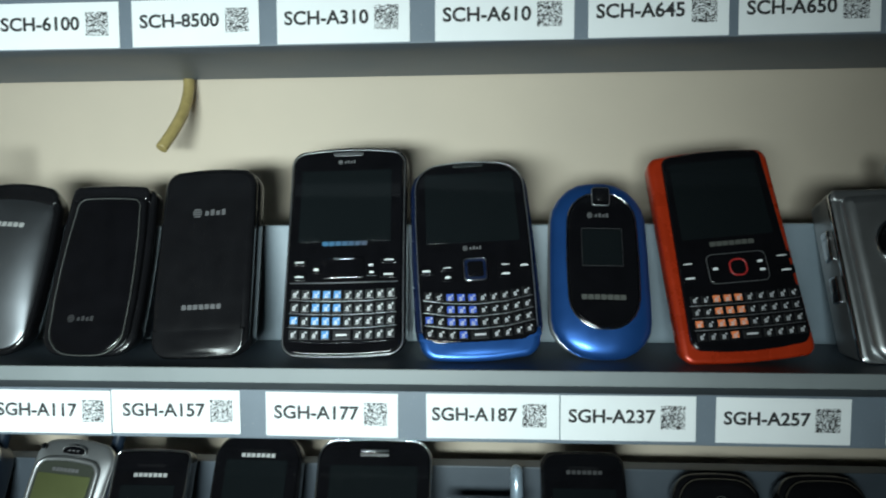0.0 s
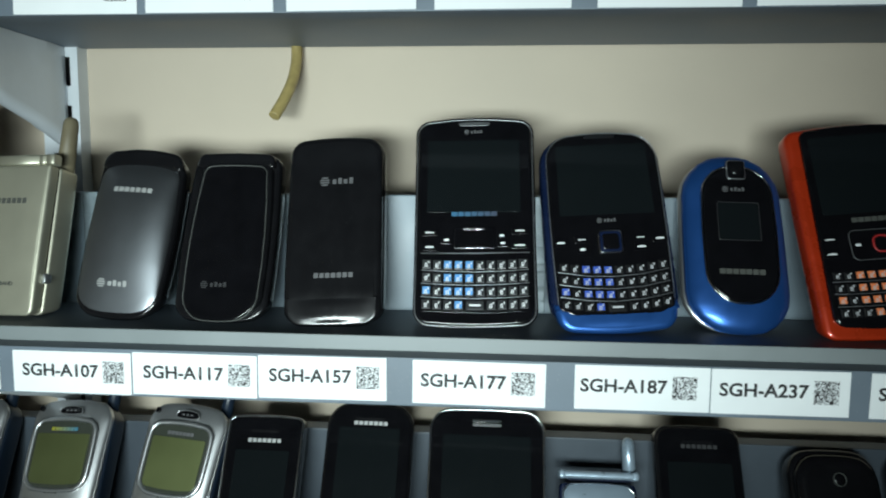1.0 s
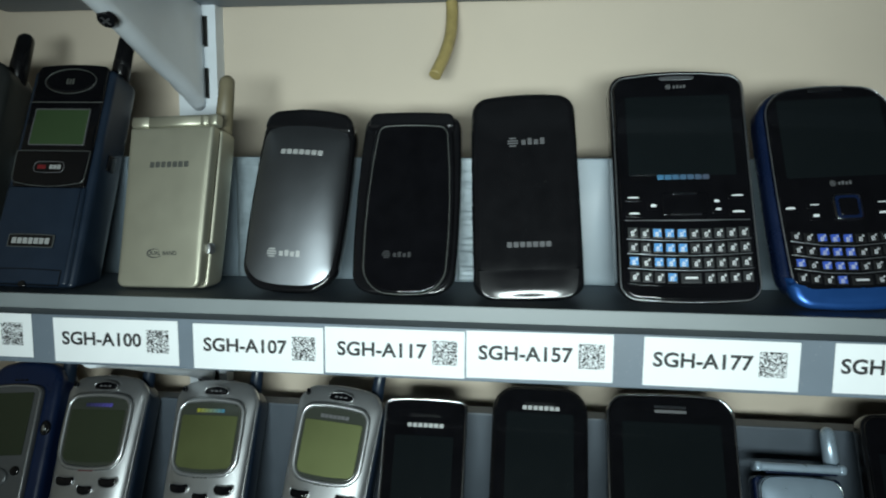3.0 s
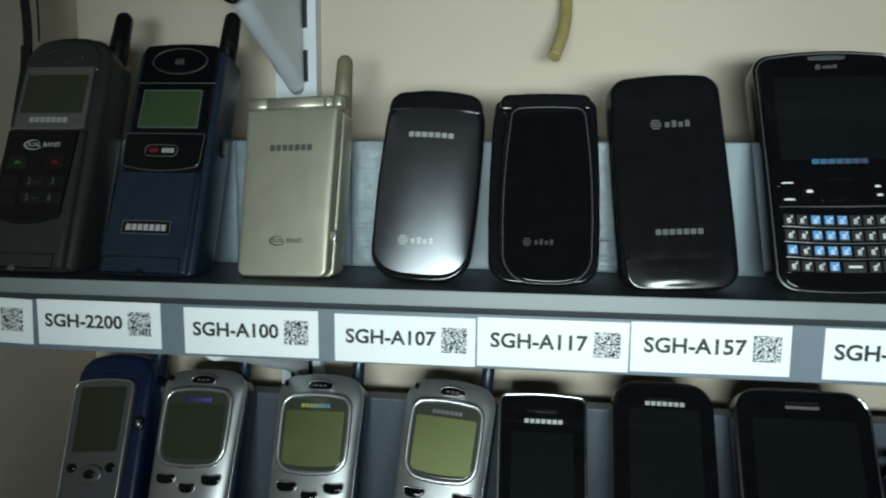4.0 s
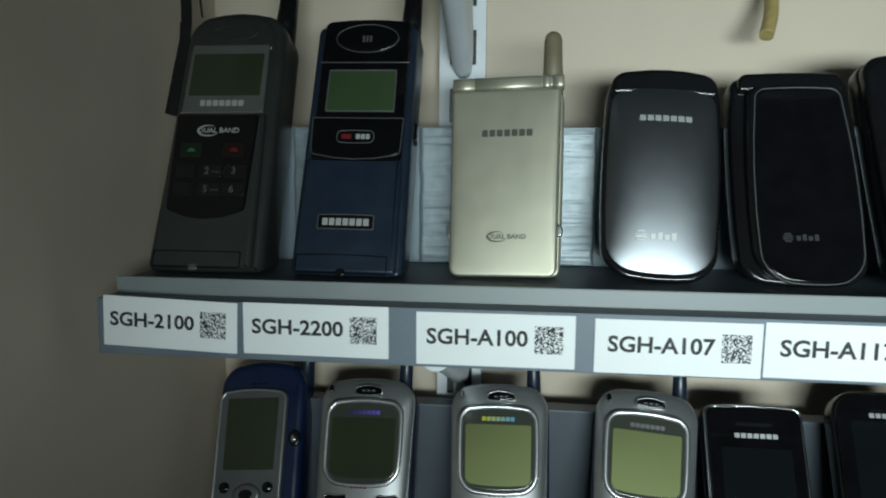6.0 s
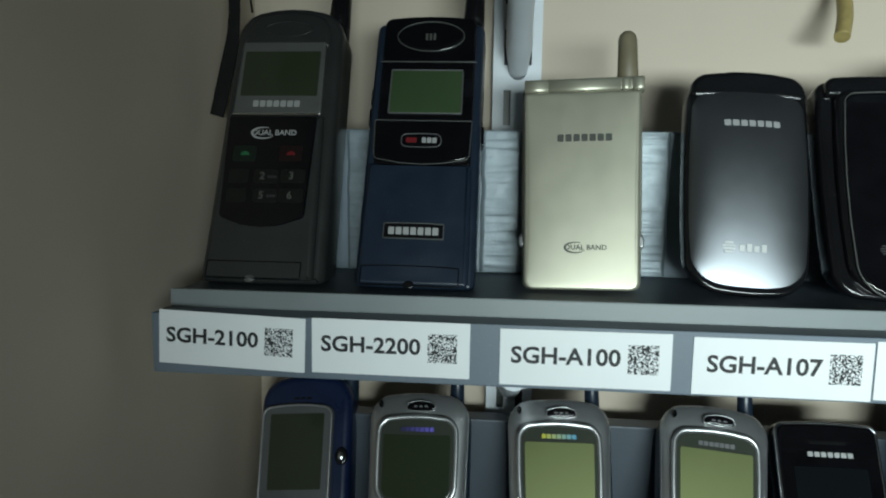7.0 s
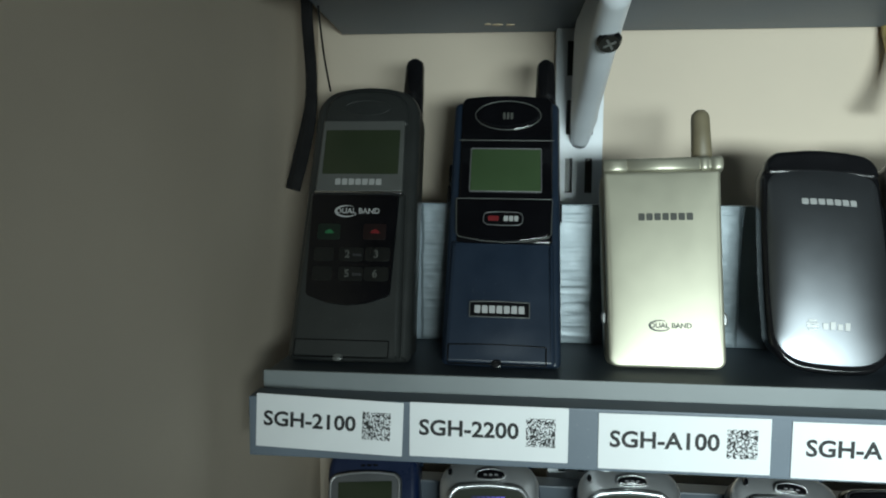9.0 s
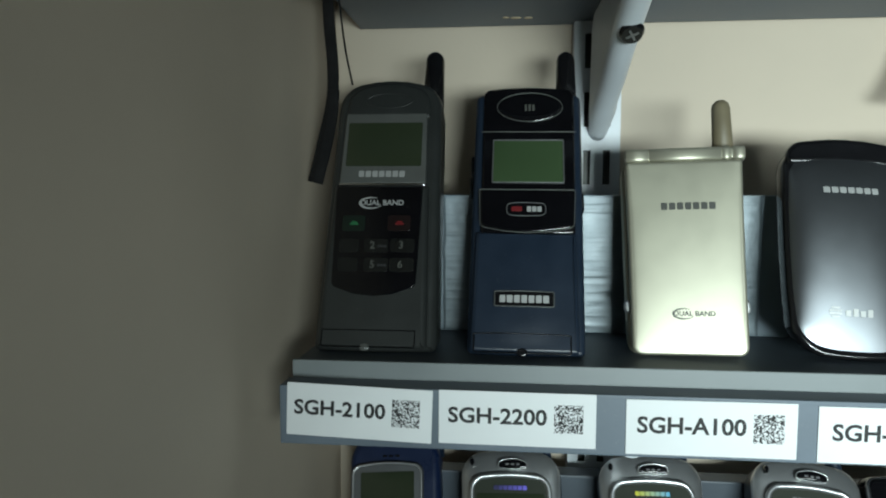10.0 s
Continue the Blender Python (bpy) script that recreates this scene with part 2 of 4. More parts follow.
def lay_on(mark, base):
    """Presses a thin mark onto the front of a curved part."""
    skin = BVHTree.FromPolygons([v.co for v in base.data.vertices], [p.vertices[:] for p in base.data.polygons])
    for ob in (mark, *mark.children):
        for v in ob.data.vertices:
            place = skin.ray_cast(Vector((v.co.x, -0.05, v.co.z)), Vector((0, 1, 0)))[0]
            if place:
                v.co.y += place.y
    return mark


def thin(name, poly, y, material, parent, th=0.3, label=""):
    """A thin inlay whose face stands at y."""
    return solid(name, poly, y, y + th, material, parent, (0.12, 0.12), (0, 0), 0, label, 2)


def band(name, poly, width, y, depth, material, parent, label=""):
    """A rim that runs along an outline."""
    bm = bmesh.new()
    inner, n = inset(poly, width), len(poly)
    mid = inset(poly, width / 2)
    rows = [(poly, y + depth), (poly, y + depth * 0.3), (mid, y), (inner, y + depth * 0.3), (inner, y + depth)]
    made = [[bm.verts.new((x / 1000, yy / 1000, z / 1000)) for x, z in p] for p, yy in rows]
    for a, b in zip(made, made[1:] + made[:1]):
        for i in range(n):
            bm.faces.new((a[i], a[(i + 1) % n], b[(i + 1) % n], b[i])).smooth = True
    return part(name, bm, material, parent, label)


def bars(name, u, v, w, h, count, y, material, parent, label="", gap=0.25, th=0.25):
    """A run of plain blocks in the place of a mark that is not lettered."""
    bm = bmesh.new()
    step = w / count
    for k in range(count):
        c = u - w / 2 + step * (k + 0.5)
        solid_into(bm, quad(step * (1 - gap * 0.62), step * (1 - gap * 0.62), h * 0.86, 0.3, 0.3, u=c, v=v - h * 0.43, n=1), y, y + th, (0.05, 0.05), (0, 0), 0, 1)
    return tagged(part(name, bm, material, parent, label), kind="stuff")


def emblem(u, v, r, y, material, parent, th=0.25):
    """A striped disc followed by plain blocks."""
    bm = bmesh.new()
    for k in range(4):
        z = v + r * (0.75 - 0.5 * k)
        half = math.sqrt(max(0.05, r * r - (z - v) ** 2))
        solid_into(bm, quad(2 * half, 2 * half, r * 0.3, 0.1, 0.1, u=u, v=z - r * 0.15, n=1), y, y + th, (0.05, 0.05), (0, 0), 0, 1)
    for k in range(4):
        h = r * (1.3 if k % 2 else 1.0)
        solid_into(bm, quad(r * 0.8, r * 0.8, h, 0.15, 0.15, u=u + r * (2.0 + 1.15 * k), v=v - r * 0.6, n=1), y, y + th, (0.05, 0.05), (0, 0), 0, 1)
    return tagged(part("emblem", bm, material, parent), kind="stuff")


def words(name, body, size, u, v, y, material, parent, label="", wide=1.0, align="CENTER", heavy=1.0):
    """Lettering that faces the viewer; size and places in millimetres."""
    curve = bpy.data.curves.new(name, "FONT")
    curve.body, curve.size, curve.align_x, curve.align_y = body, size / 1000, align, "CENTER"
    curve.extrude, curve.resolution_u = 0.00006, 3
    curve.offset = size * 0.000021 * heavy
    holder = new(name, curve)
    bpy.context.view_layer.update()
    mesh = bpy.data.meshes.new_from_object(holder)
    bpy.data.objects.remove(holder)
    mesh.transform(pose(u / 1000, y / 1000, v / 1000) @ Matrix.Diagonal((wide, 1, 1, 1)) @ pose(0, 0, 0, 90))
    mesh.materials.clear()
    return link(name, mesh, material, parent, label)


def stub(name, u, v0, v1, r0, r1, y, material, parent, label=""):
    """A round, tapered aerial with a domed tip."""
    bm = bmesh.new()
    n, rows = 16, [(v0, r0), (v1 - r1, r1)] + [(v1 - r1 + r1 * math.sin(a), r1 * math.cos(a)) for a in (0.5, 1.0, 1.4)]
    made = [[bm.verts.new(((u + r * math.cos(2 * math.pi * k / n)) / 1000, (y + r * math.sin(2 * math.pi * k / n)) / 1000, z / 1000)) for k in range(n)] for z, r in rows]
    for a, b in zip(made, made[1:]):
        for k in range(n):
            bm.faces.new((a[k], a[(k + 1) % n], b[(k + 1) % n], b[k])).smooth = True
    bm.faces.new(list(reversed(made[0])))
    bm.faces.new(made[-1]).smooth = True
    return part(name, bm, material, parent, label)


def box(name, x0, x1, y0, y1, z0, z1, material, parent=None, bevel=0.0, label=""):
    bm = bmesh.new()
    bmesh.ops.create_cube(bm, size=1)
    bmesh.ops.transform(bm, matrix=Matrix.Translation(((x0 + x1) / 2, (y0 + y1) / 2, (z0 + z1) / 2)) @ Matrix.Diagonal((x1 - x0, y1 - y0, z1 - z0, 1)), verts=bm.verts)
    if bevel:
        bmesh.ops.bevel(bm, geom=bm.edges[:], offset=bevel, segments=2, affect="EDGES", profile=0.6)
    return part(name, bm, material, parent, label)


def tube(name, points, r, material, parent=None, flat=1.0):
    """A bent round or flattened cord through some points."""
    bm = bmesh.new()
    pts, n, dense = [Vector(p) for p in points], 12, []
    for i in range(len(pts) - 1):
        p0, p1, p2, p3 = pts[max(0, i - 1)], pts[i], pts[i + 1], pts[min(len(pts) - 1, i + 2)]
        for k in range(8):
            t = k / 8
            dense.append(0.5 * (2 * p1 + (p2 - p0) * t + (2 * p0 - 5 * p1 + 4 * p2 - p3) * t * t + (3 * p1 - p0 - 3 * p2 + p3) * t ** 3))
    dense.append(pts[-1])
    rings = []
    for i, p in enumerate(dense):
        along = (dense[min(i + 1, len(dense) - 1)] - dense[max(i - 1, 0)]).normalized()
        side = along.cross(Vector((0, 1, 0))).normalized()
        out = side.cross(along)
        rings.append([bm.verts.new(p + side * r * math.cos(2 * math.pi * k / n) + out * r * flat * math.sin(2 * math.pi * k / n)) for k in range(n)])
    for a, b in zip(rings, rings[1:]):
        for k in range(n):
            bm.faces.new((a[k], a[(k + 1) % n], b[(k + 1) % n], b[k])).smooth = True
    bm.faces.new(rings[0])
    bm.faces.new(list(reversed(rings[-1])))
    bmesh.ops.recalc_face_normals(bm, faces=bm.faces[:])
    return part(name, bm, material, parent)


# ---- the room ----
LEFT, WALL, TOP = -0.500, 0.408, 1.4215
for name, span in (("wall_north", (LEFT - 0.1, 1.2, WALL, WALL + 0.1, 0, 2.6)), ("wall_west", (LEFT - 0.1, LEFT, -1.4, WALL, 0, 2.6))):
    tagged(box(name, *span, PLASTER), "cream painted plaster wall behind the phone shelves", "wall", kind="structure")
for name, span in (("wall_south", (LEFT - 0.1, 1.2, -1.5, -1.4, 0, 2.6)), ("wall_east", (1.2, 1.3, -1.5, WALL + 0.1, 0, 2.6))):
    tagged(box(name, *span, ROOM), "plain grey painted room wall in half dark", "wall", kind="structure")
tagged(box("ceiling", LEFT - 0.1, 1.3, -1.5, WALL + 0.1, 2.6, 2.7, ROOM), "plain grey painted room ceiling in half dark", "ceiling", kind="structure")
tagged(box("floor", LEFT - 0.1, 1.3, -1.5, WALL + 0.1, -0.1, 0, FLOOR), "plain grey room floor in half dark", "floor", kind="structure")


# ---- shelves ----
def wrinkled(name, x0, x1, z0, z1, y, parent, seed):
    """A strip of cloth tape pressed on with cross wrinkles."""
    bm, rng = bmesh.new(), random.Random(seed)
    nx, nz = 14, 150
    creases = [(rng.uniform(z0, z1), rng.uniform(-0.07, 0.07), rng.uniform(0.00002, 0.00009)) for k in range(44)]
    grid = []
    for j in range(nz + 1):
        row = []
        for i in range(nx + 1):
            x, z = x0 + (x1 - x0) * i / nx, z0 + (z1 - z0) * j / nz
            d = sum(a * math.exp(-(((z - c - s * (x - x0)) / 0.0006) ** 2)) for c, s, a in creases)
            d += 0.00012 * noise.noise((x * 300, z * 300, seed))
            row.append(bm.verts.new((x + 0.0008 * noise.noise((z * 90, seed, 2)), y - 0.0008 - max(-0.0004, d), z)))
        grid.append(row)
    back = [[bm.verts.new((v.co.x, y - 0.0001, v.co.z)) for v in (r[0], r[-1])] for r in grid]
    for j in range(nz):
        for i in range(nx):
            bm.faces.new((grid[j][i], grid[j][i + 1], grid[j + 1][i + 1], grid[j + 1][i])).smooth = True
        bm.faces.new((back[j][0], grid[j][0], grid[j + 1][0], back[j + 1][0]))
        bm.faces.new((grid[j][-1], back[j][1], back[j + 1][1], grid[j + 1][-1]))
    return part(name, bm, TAPE, parent, "crinkled silvery grey cloth tape")


def shelf(top, strip_y, strip_top, tapes, paint=None):
    """A board with a banded front edge, a label batten before it and a low strip behind the phones."""
    root = tagged(new("shelf"), "blue-grey painted shelf board with a light grey front edge", "shelf", "wall shelves")
    x0, x1 = -0.4845, 0.62
    box("board", x0, x1, 0.2755, 0.404, top - 0.0150, top, SHELF, root, 0.0008)
    box("edge_band", x0, x1, 0.2735, 0.2755, top - 0.0150, top + 0.0012, EDGE, root, 0.0006, "light grey edge band")
    box("label_batten", x0 - 0.0012, x1, 0.2614, 0.2735, top - 0.0288, top - 0.0058, SHELF, root, 0.0006)
    if strip_top:
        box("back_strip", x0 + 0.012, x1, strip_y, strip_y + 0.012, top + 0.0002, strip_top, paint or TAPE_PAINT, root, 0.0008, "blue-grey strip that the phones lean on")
    for k, (a, b) in enumerate(tapes):
        wrinkled("tape", a, b, top + 0.001, strip_top - 0.0005, strip_y, root, k + 3)
    return root


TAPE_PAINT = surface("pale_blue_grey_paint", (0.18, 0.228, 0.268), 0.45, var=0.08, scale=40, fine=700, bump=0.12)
# Lower strip: the dimmer light down there is put into its darker colour.
STRIP_SHADED = surface("shaded_blue_grey_paint", (0.062, 0.078, 0.098), 0.5, var=0.1, scale=40, fine=700, bump=0.12)
shelf(TOP, 0.343, 1.4890, [(-0.430, -0.412), (-0.366, -0.337), (-0.302, -0.280), (-0.178, -0.161), (-0.034, -0.027)])
shelf(TOP + 0.1780, 0, 0, [])
shelf(TOP - 0.1770, 0.374, 1.3365, [], STRIP_SHADED)


# ---- rail and brackets on the wall ----
def rail(x):
    root = tagged(new("wall_rail"), "white coated steel slotted upright screwed to the wall", "shelf rail")
    bm = bmesh.new()

    def bar(x0, x1, y0, y1, z0, z1):
        made = bmesh.ops.create_cube(bm, size=1)["verts"]
        bmesh.ops.transform(bm, matrix=Matrix.Translation((x + (x0 + x1) / 2, (y0 + y1) / 2, (z0 + z1) / 2)) @ Matrix.Diagonal((x1 - x0, y1 - y0, z1 - z0, 1)), verts=made)

    z0, z1, f, b = 1.0, 2.1, WALL - 0.011, WALL - 0.0095
    bar(-0.013, -0.0115, f, WALL, z0, z1)
    bar(0.0115, 0.013, f, WALL, z0, z1)
    for a, c in ((-0.0115, -0.0071), (-0.0031, 0.0037), (0.0077, 0.0115)):
        bar(a, c, f, b, z0, z1)
    z = 1.5140 - 16 * 0.0320
    while z < z1:
        for a in (-0.0071, 0.0037):
            bar(a, a + 0.004, f, b, z, z + 0.013)
        z += 0.032
    part("upright", bm, STEEL, root)
    # Dark backing put behind the slots, its grey standing in for the shade inside.
    box("upright_back", x - 0.0112, x + 0.0112, WALL - 0.002, WALL - 0.0002, z0, z1, BEZEL, root, 0, "dark backing that stands in for shade inside the channel")
    return root


def bracket(x, under, screwed=True):
    """A folded steel arm that tapers from the rail towards the shelf's front."""
    root = tagged(new("shelf_bracket"), "white coated steel bracket arm under a shelf", "bracket", "shelf brackets")
    bm = bmesh.new()
    rows = [(0.3965, 0.0655, 0.0050), (0.392, 0.0638, 0.0056), (0.384, 0.0592, 0.0066), (0.377, 0.0570, 0.0070), (0.370, 0.0535, 0.0064), (0.345, 0.0450, 0.0062), (0.320, 0.0350, 0.0062), (0.300, 0.0275, 0.0062), (0.284, 0.0225, 0.0062), (0.277, 0.0205, 0.0060)]
    rings = []
    for y, drop, hw in rows:
        low = under - drop
        hw *= 0.98
        ring = [(-hw * 0.75, under - 0.0004), (-hw * 0.85, under - 0.006)]
        for k in range(9):
            a = math.pi + math.pi * k / 8
            ring.append((hw * math.cos(a), low + hw + hw * math.sin(a)))
        ring += [(hw * 0.85, under - 0.006), (hw * 0.75, under - 0.0004)]
        rings.append([bm.verts.new((x + px, y, pz)) for px, pz in ring])
    for a, b in zip(rings, rings[1:]):
        for k in range(len(a)):
            f = bm.faces.new((a[k], a[(k + 1) % len(a)], b[(k + 1) % len(a)], b[k]))
            f.smooth = 1 < k < 11
    bm.faces.new(rings[0])
    bm.faces.new(list(reversed(rings[-1])))
    bmesh.ops.recalc_face_normals(bm, faces=bm.faces[:])
    part("arm", bm, STEEL, root)
    if not screwed:
        return root
    bm = bmesh.new()
    bmesh.ops.create_cone(bm, cap_ends=True, segments=20, radius1=0.0052, radius2=0.0042, depth=0.0022)
    bmesh.ops.transform(bm, matrix=Matrix.Translation((x + 0.0008, 0.3030, under - 0.0296)) @ pose(0, 0, 0, 142), verts=bm.verts)
    screw = part("screw", bm, BLACK, root, "black cross-head screw")
    for turn in (0, 90):
        bm = bmesh.new()
        bmesh.ops.create_cube(bm, size=1)
        bmesh.ops.transform(bm, matrix=Matrix.Translation((x + 0.0008, 0.3022, under - 0.0306)) @ pose(0, 0, 0, 142) @ pose(0, 0, 0, 0, 0, turn + 30) @ Matrix.Diagonal((0.0055, 0.0009, 0.0003, 1)), verts=bm.verts)
        part("slot", bm, GUNMETAL, screw)
    return root


rail(-0.350)
bracket(-0.3495, TOP + 0.1630)
bracket(-0.3495, TOP - 0.0150, False)
tagged(tube("cable_stub", [(-0.1890, 0.4030, 1.592), (-0.1880, 0.4010, 1.578), (-0.1880, 0.3930, 1.563), (-0.1905, 0.3830, 1.549), (-0.1950, 0.3745, 1.5365)], 0.0036, WIRE), "bent stub of old yellow cable hanging down the wall", "cable")
wrist_strap = tagged(tube("wrist_strap", [(-0.4880, 0.345, 1.600), (-0.4872, 0.345, 1.575), (-0.4852, 0.344, 1.552), (-0.4856, 0.343, 1.535), (-0.4900, 0.342, 1.515), (-0.4950, 0.342, 1.4950)], 0.0029, STRAP, None, 0.4), "black nylon wrist strap hanging in the corner", "strap")
tube("strap_end", [(-0.4840, 0.3405, 1.540), (-0.4850, 0.340, 1.527), (-0.4880, 0.3395, 1.512), (-0.4925, 0.339, 1.4945)], 0.0030, STRAP, wrist_strap, 0.4)


def tape_scrap(flecks, z):
    """Torn flecks of old masking tape left stuck to the board's underside."""
    bm, rng = bmesh.new(), random.Random(8)
    for x, y, w, d in flecks:
        n = 9
        ring = [(x + w * math.cos(2 * math.pi * k / n) * rng.uniform(0.7, 1.1), y + d * math.sin(2 * math.pi * k / n) * rng.uniform(0.7, 1.1)) for k in range(n)]
        low = [bm.verts.new((px, py, z - 0.0006)) for px, py in ring]
        high = [bm.verts.new((px, py, z - 0.0001)) for px, py in ring]
        bm.faces.new(list(reversed(low)))
        bm.faces.new(high)
        for k in range(n):
            bm.faces.new((low[k], low[(k + 1) % n], high[(k + 1) % n], high[k]))
    return part("tape_scrap", bm, SCRAP, None)


SCRAP = surface("old_masking_tape", (0.50, 0.41, 0.28), 0.7, var=0.3, scale=300)
tagged(tape_scrap([(-0.4005, 0.3850, 0.0020, 0.0014), (-0.3955, 0.3862, 0.0034, 0.0016), (-0.3890, 0.3868, 0.0024, 0.0013)], TOP + 0.1630), "torn tan scraps of masking tape under the shelf", "tape")


# ---- labels on the battens ----
def shelf_label(x0, x1, z0, z1, code, tilt, shift=0.0):
    """A white paper label with a printed code and a plain printed square."""
    w, h = (x1 - x0) * 1000, (z1 - z0) * 1000
    root = tagged(new("shelf_label"), "white paper label with a black printed model code", "label", "shelf labels")
    thin("paper", quad(w, w, h, 0.25, 0.25, u=w / 2, n=2), -0.32, PAPER, root, 0.30)
    if code:
        words("lettering", code, 8.3 * w / 59, 2.2 + shift + 20.2 * w / 60, h * 0.53, -0.36, INK, root, "", 1.06 if code[4].isdigit() else 1.035, heavy=1.15)
    else:
        bars("lettering", 2.0 + 19.5 * w / 60, h * 0.53, 37, 5.4, 8, -0.40, INK, root)
    q = 10.7
    thin("printed_square", quad(q, q, q, 0.1, 0.1, u=w * 0.735 + shift + q / 2, v=h * 0.53 - q / 2, n=1), -0.37, INK_GREY, root, 0.10, "grey printed square")
    root.matrix_world = pose(x0, 0.2612, z0, 0, tilt, 0)
    return root


ROW = [(-0.4830, -0.4268, "SGH-2100"), (-0.4240, -0.3658, "SGH-2200"), (-0.3550, -0.2950, "SGH-A100"), (-0.2880, -0.2284, "SGH-A107"), (-0.2277, -0.1667, "SGH-A117"),
       (-0.1660, -0.1050, "SGH-A157"), (-0.0930, -0.0320, "SGH-A177"), (-0.0190, 0.0407, "SGH-A187"), (0.0412, 0.1005, "SGH-A237"), (0.1090, 0.1665, "SGH-A257"), (0.1815, 0.2410, "")]
SETTLE = ((2.2, 1.85), (0.9, 0.2), (-0.55, -0.15), (-1.0, 0.1), (-0.4, 0.2))
SHIFTS = (-0.5, 0.1, 0.8, 1.6, 2.2, 2.0, 0.6, -0.6, 0.4, 0.2, 0)
for k, (a, b, code) in enumerate(ROW):
    rise, tilt = SETTLE[k] if k < len(SETTLE) else (0.0, 0.35 * math.sin(k * 2.3))
    shelf_label(a, b, 1.3945 + rise / 1000, 1.4150 + rise / 1000, code, tilt, SHIFTS[k])
ROW = [(-0.2780, -0.2190, ""), (-0.2150, -0.1560, "SCH-6100"), (-0.1500, -0.0920, "SCH-8500"), (-0.0840, -0.0250, "SCH-A310"), (-0.0140, 0.0460, "SCH-A610"), (0.0520, 0.1110, "SCH-A645"), (0.1150, 0.1730, "SCH-A650"), (0.1755, 0.2340, "")]
for k, (a, b, code) in enumerate(ROW):
    shelf_label(a, b, 1.5712, 1.5917, code, 0.3 * math.sin(k * 1.7 + 1))


# ---- phones ----
LEAN_BACK = 21.6


def phone(kind, label, category="mobile phone", group="phones on the shelf"):
    return tagged(new(kind), label, category, group)


def stand(root, x, y, floor, lean=LEAN_BACK, roll=0.0, turn=0.0, tall=1.02):
    """Leans a finished phone back, its foot level with the shelf, and sets it down."""
    m = pose(x, y, floor, 0, 0, turn) @ pose(0, 0, 0, -lean) @ pose(0, 0, 0, 0, roll, 0)
    slope = math.tan(radians(lean))
    for ob in root.children:
        for v in ob.data.vertices:
            if v.co.y > 0 and v.co.z < 0.030:
                v.co.z += v.co.y * slope * (1 - max(0, v.co.z) / 0.030)
    low = min((m @ Vector((v.co.x * 1.02, v.co.y * 1.02, v.co.z * tall))).z for ob in root.children for v in ob.data.vertices)
    root.matrix_world = Matrix.Translation((0, 0, floor - low)) @ m @ Matrix.Diagonal((1.02, 1.02, tall, 1))
    return root


def dual_mark(u, v, w, y, material, parent):
    """The words with a swoosh round the first of them."""
    mark = words("lettering", "DUAL BAND", w * 0.185, u + w * 0.06, v, y, material, parent, "", 1.0)
    bm = bmesh.new()
    n, rows = 26, []
    for k in range(n + 1):
        a = math.radians(60 + 270 * k / n)
        t = w * 0.022 * math.sin(math.pi * (k + 1) / (n + 2)) + 0.05
        c, s = math.cos(a), math.sin(a)
        rows.append([bm.verts.new(((u - w * 0.2 + c * (w * 0.27 + o)) / 1000, (y + dy) / 1000, (v + s * (w * 0.135 + o)) / 1000)) for o, dy in ((-t, 0), (t, 0), (t, 0.2), (-t, 0.2))])
    for a, b in zip(rows, rows[1:]):
        for i in range(4):
            bm.faces.new((a[i], b[i], b[(i + 1) % 4], a[(i + 1) % 4]))
    part("swoosh", bm, material, mark)
    return mark


KEY_MESHES = {}


def key_mesh(w, h, top, face, legend, accent, wide):
    """A small raised key with plain legend blocks, some on a tinted patch, shared by all alike."""
    mark = (round(w, 2), round(h, 2), face.name, legend.name, accent.name if accent else "", wide)
    if mark not in KEY_MESHES:
        bm = bmesh.new()
        rows = [(1.0, 0.0), (0.95, -top * 0.7), (0.74, -top)]
        rings = [[bm.verts.new((sx * w * s / 2000, y / 1000, sz * h * s / 2000)) for sx, sz in ((-1, -1), (1, -1), (1, 1), (-1, 1))] for s, y in rows]
        for a, b in zip(rings, rings[1:]):
            for k in range(4):
                bm.faces.new((a[k], a[(k + 1) % 4], b[(k + 1) % 4], b[k]))
        bm.faces.new(rings[-1])
        blocks = [(0, 0, 0.6, 0.2, 1, 0.08)] if wide else [(-0.14, -0.12, 0.12, 0.44, 1, 0.08), (-0.05, 0.06, 0.2, 0.1, 1, 0.08), (0.04, -0.12, 0.1, 0.44, 1, 0.08), (0.22, 0.2, 0.16, 0.2, 1, 0.08)]
        if accent:
            blocks.append((-0.02, 0.03, 0.78, 0.74, 2, 0.04))
        for cx, cz, a, b, slot, up in blocks:
            q = [bm.verts.new(((cx * w + sx * a * w / 2) / 1000, -(top + up) / 1000, (cz * h + sz * b * h / 2) / 1000)) for sx, sz in ((-1, -1), (1, -1), (1, 1), (-1, 1))]
            bm.faces.new(q).material_index = slot
        mesh = bpy.data.meshes.new("key")
        bm.to_mesh(mesh)
        bm.free()
        for m in (face, legend, accent or face):
            mesh.materials.append(m)
        KEY_MESHES[mark] = mesh
    return KEY_MESHES[mark]


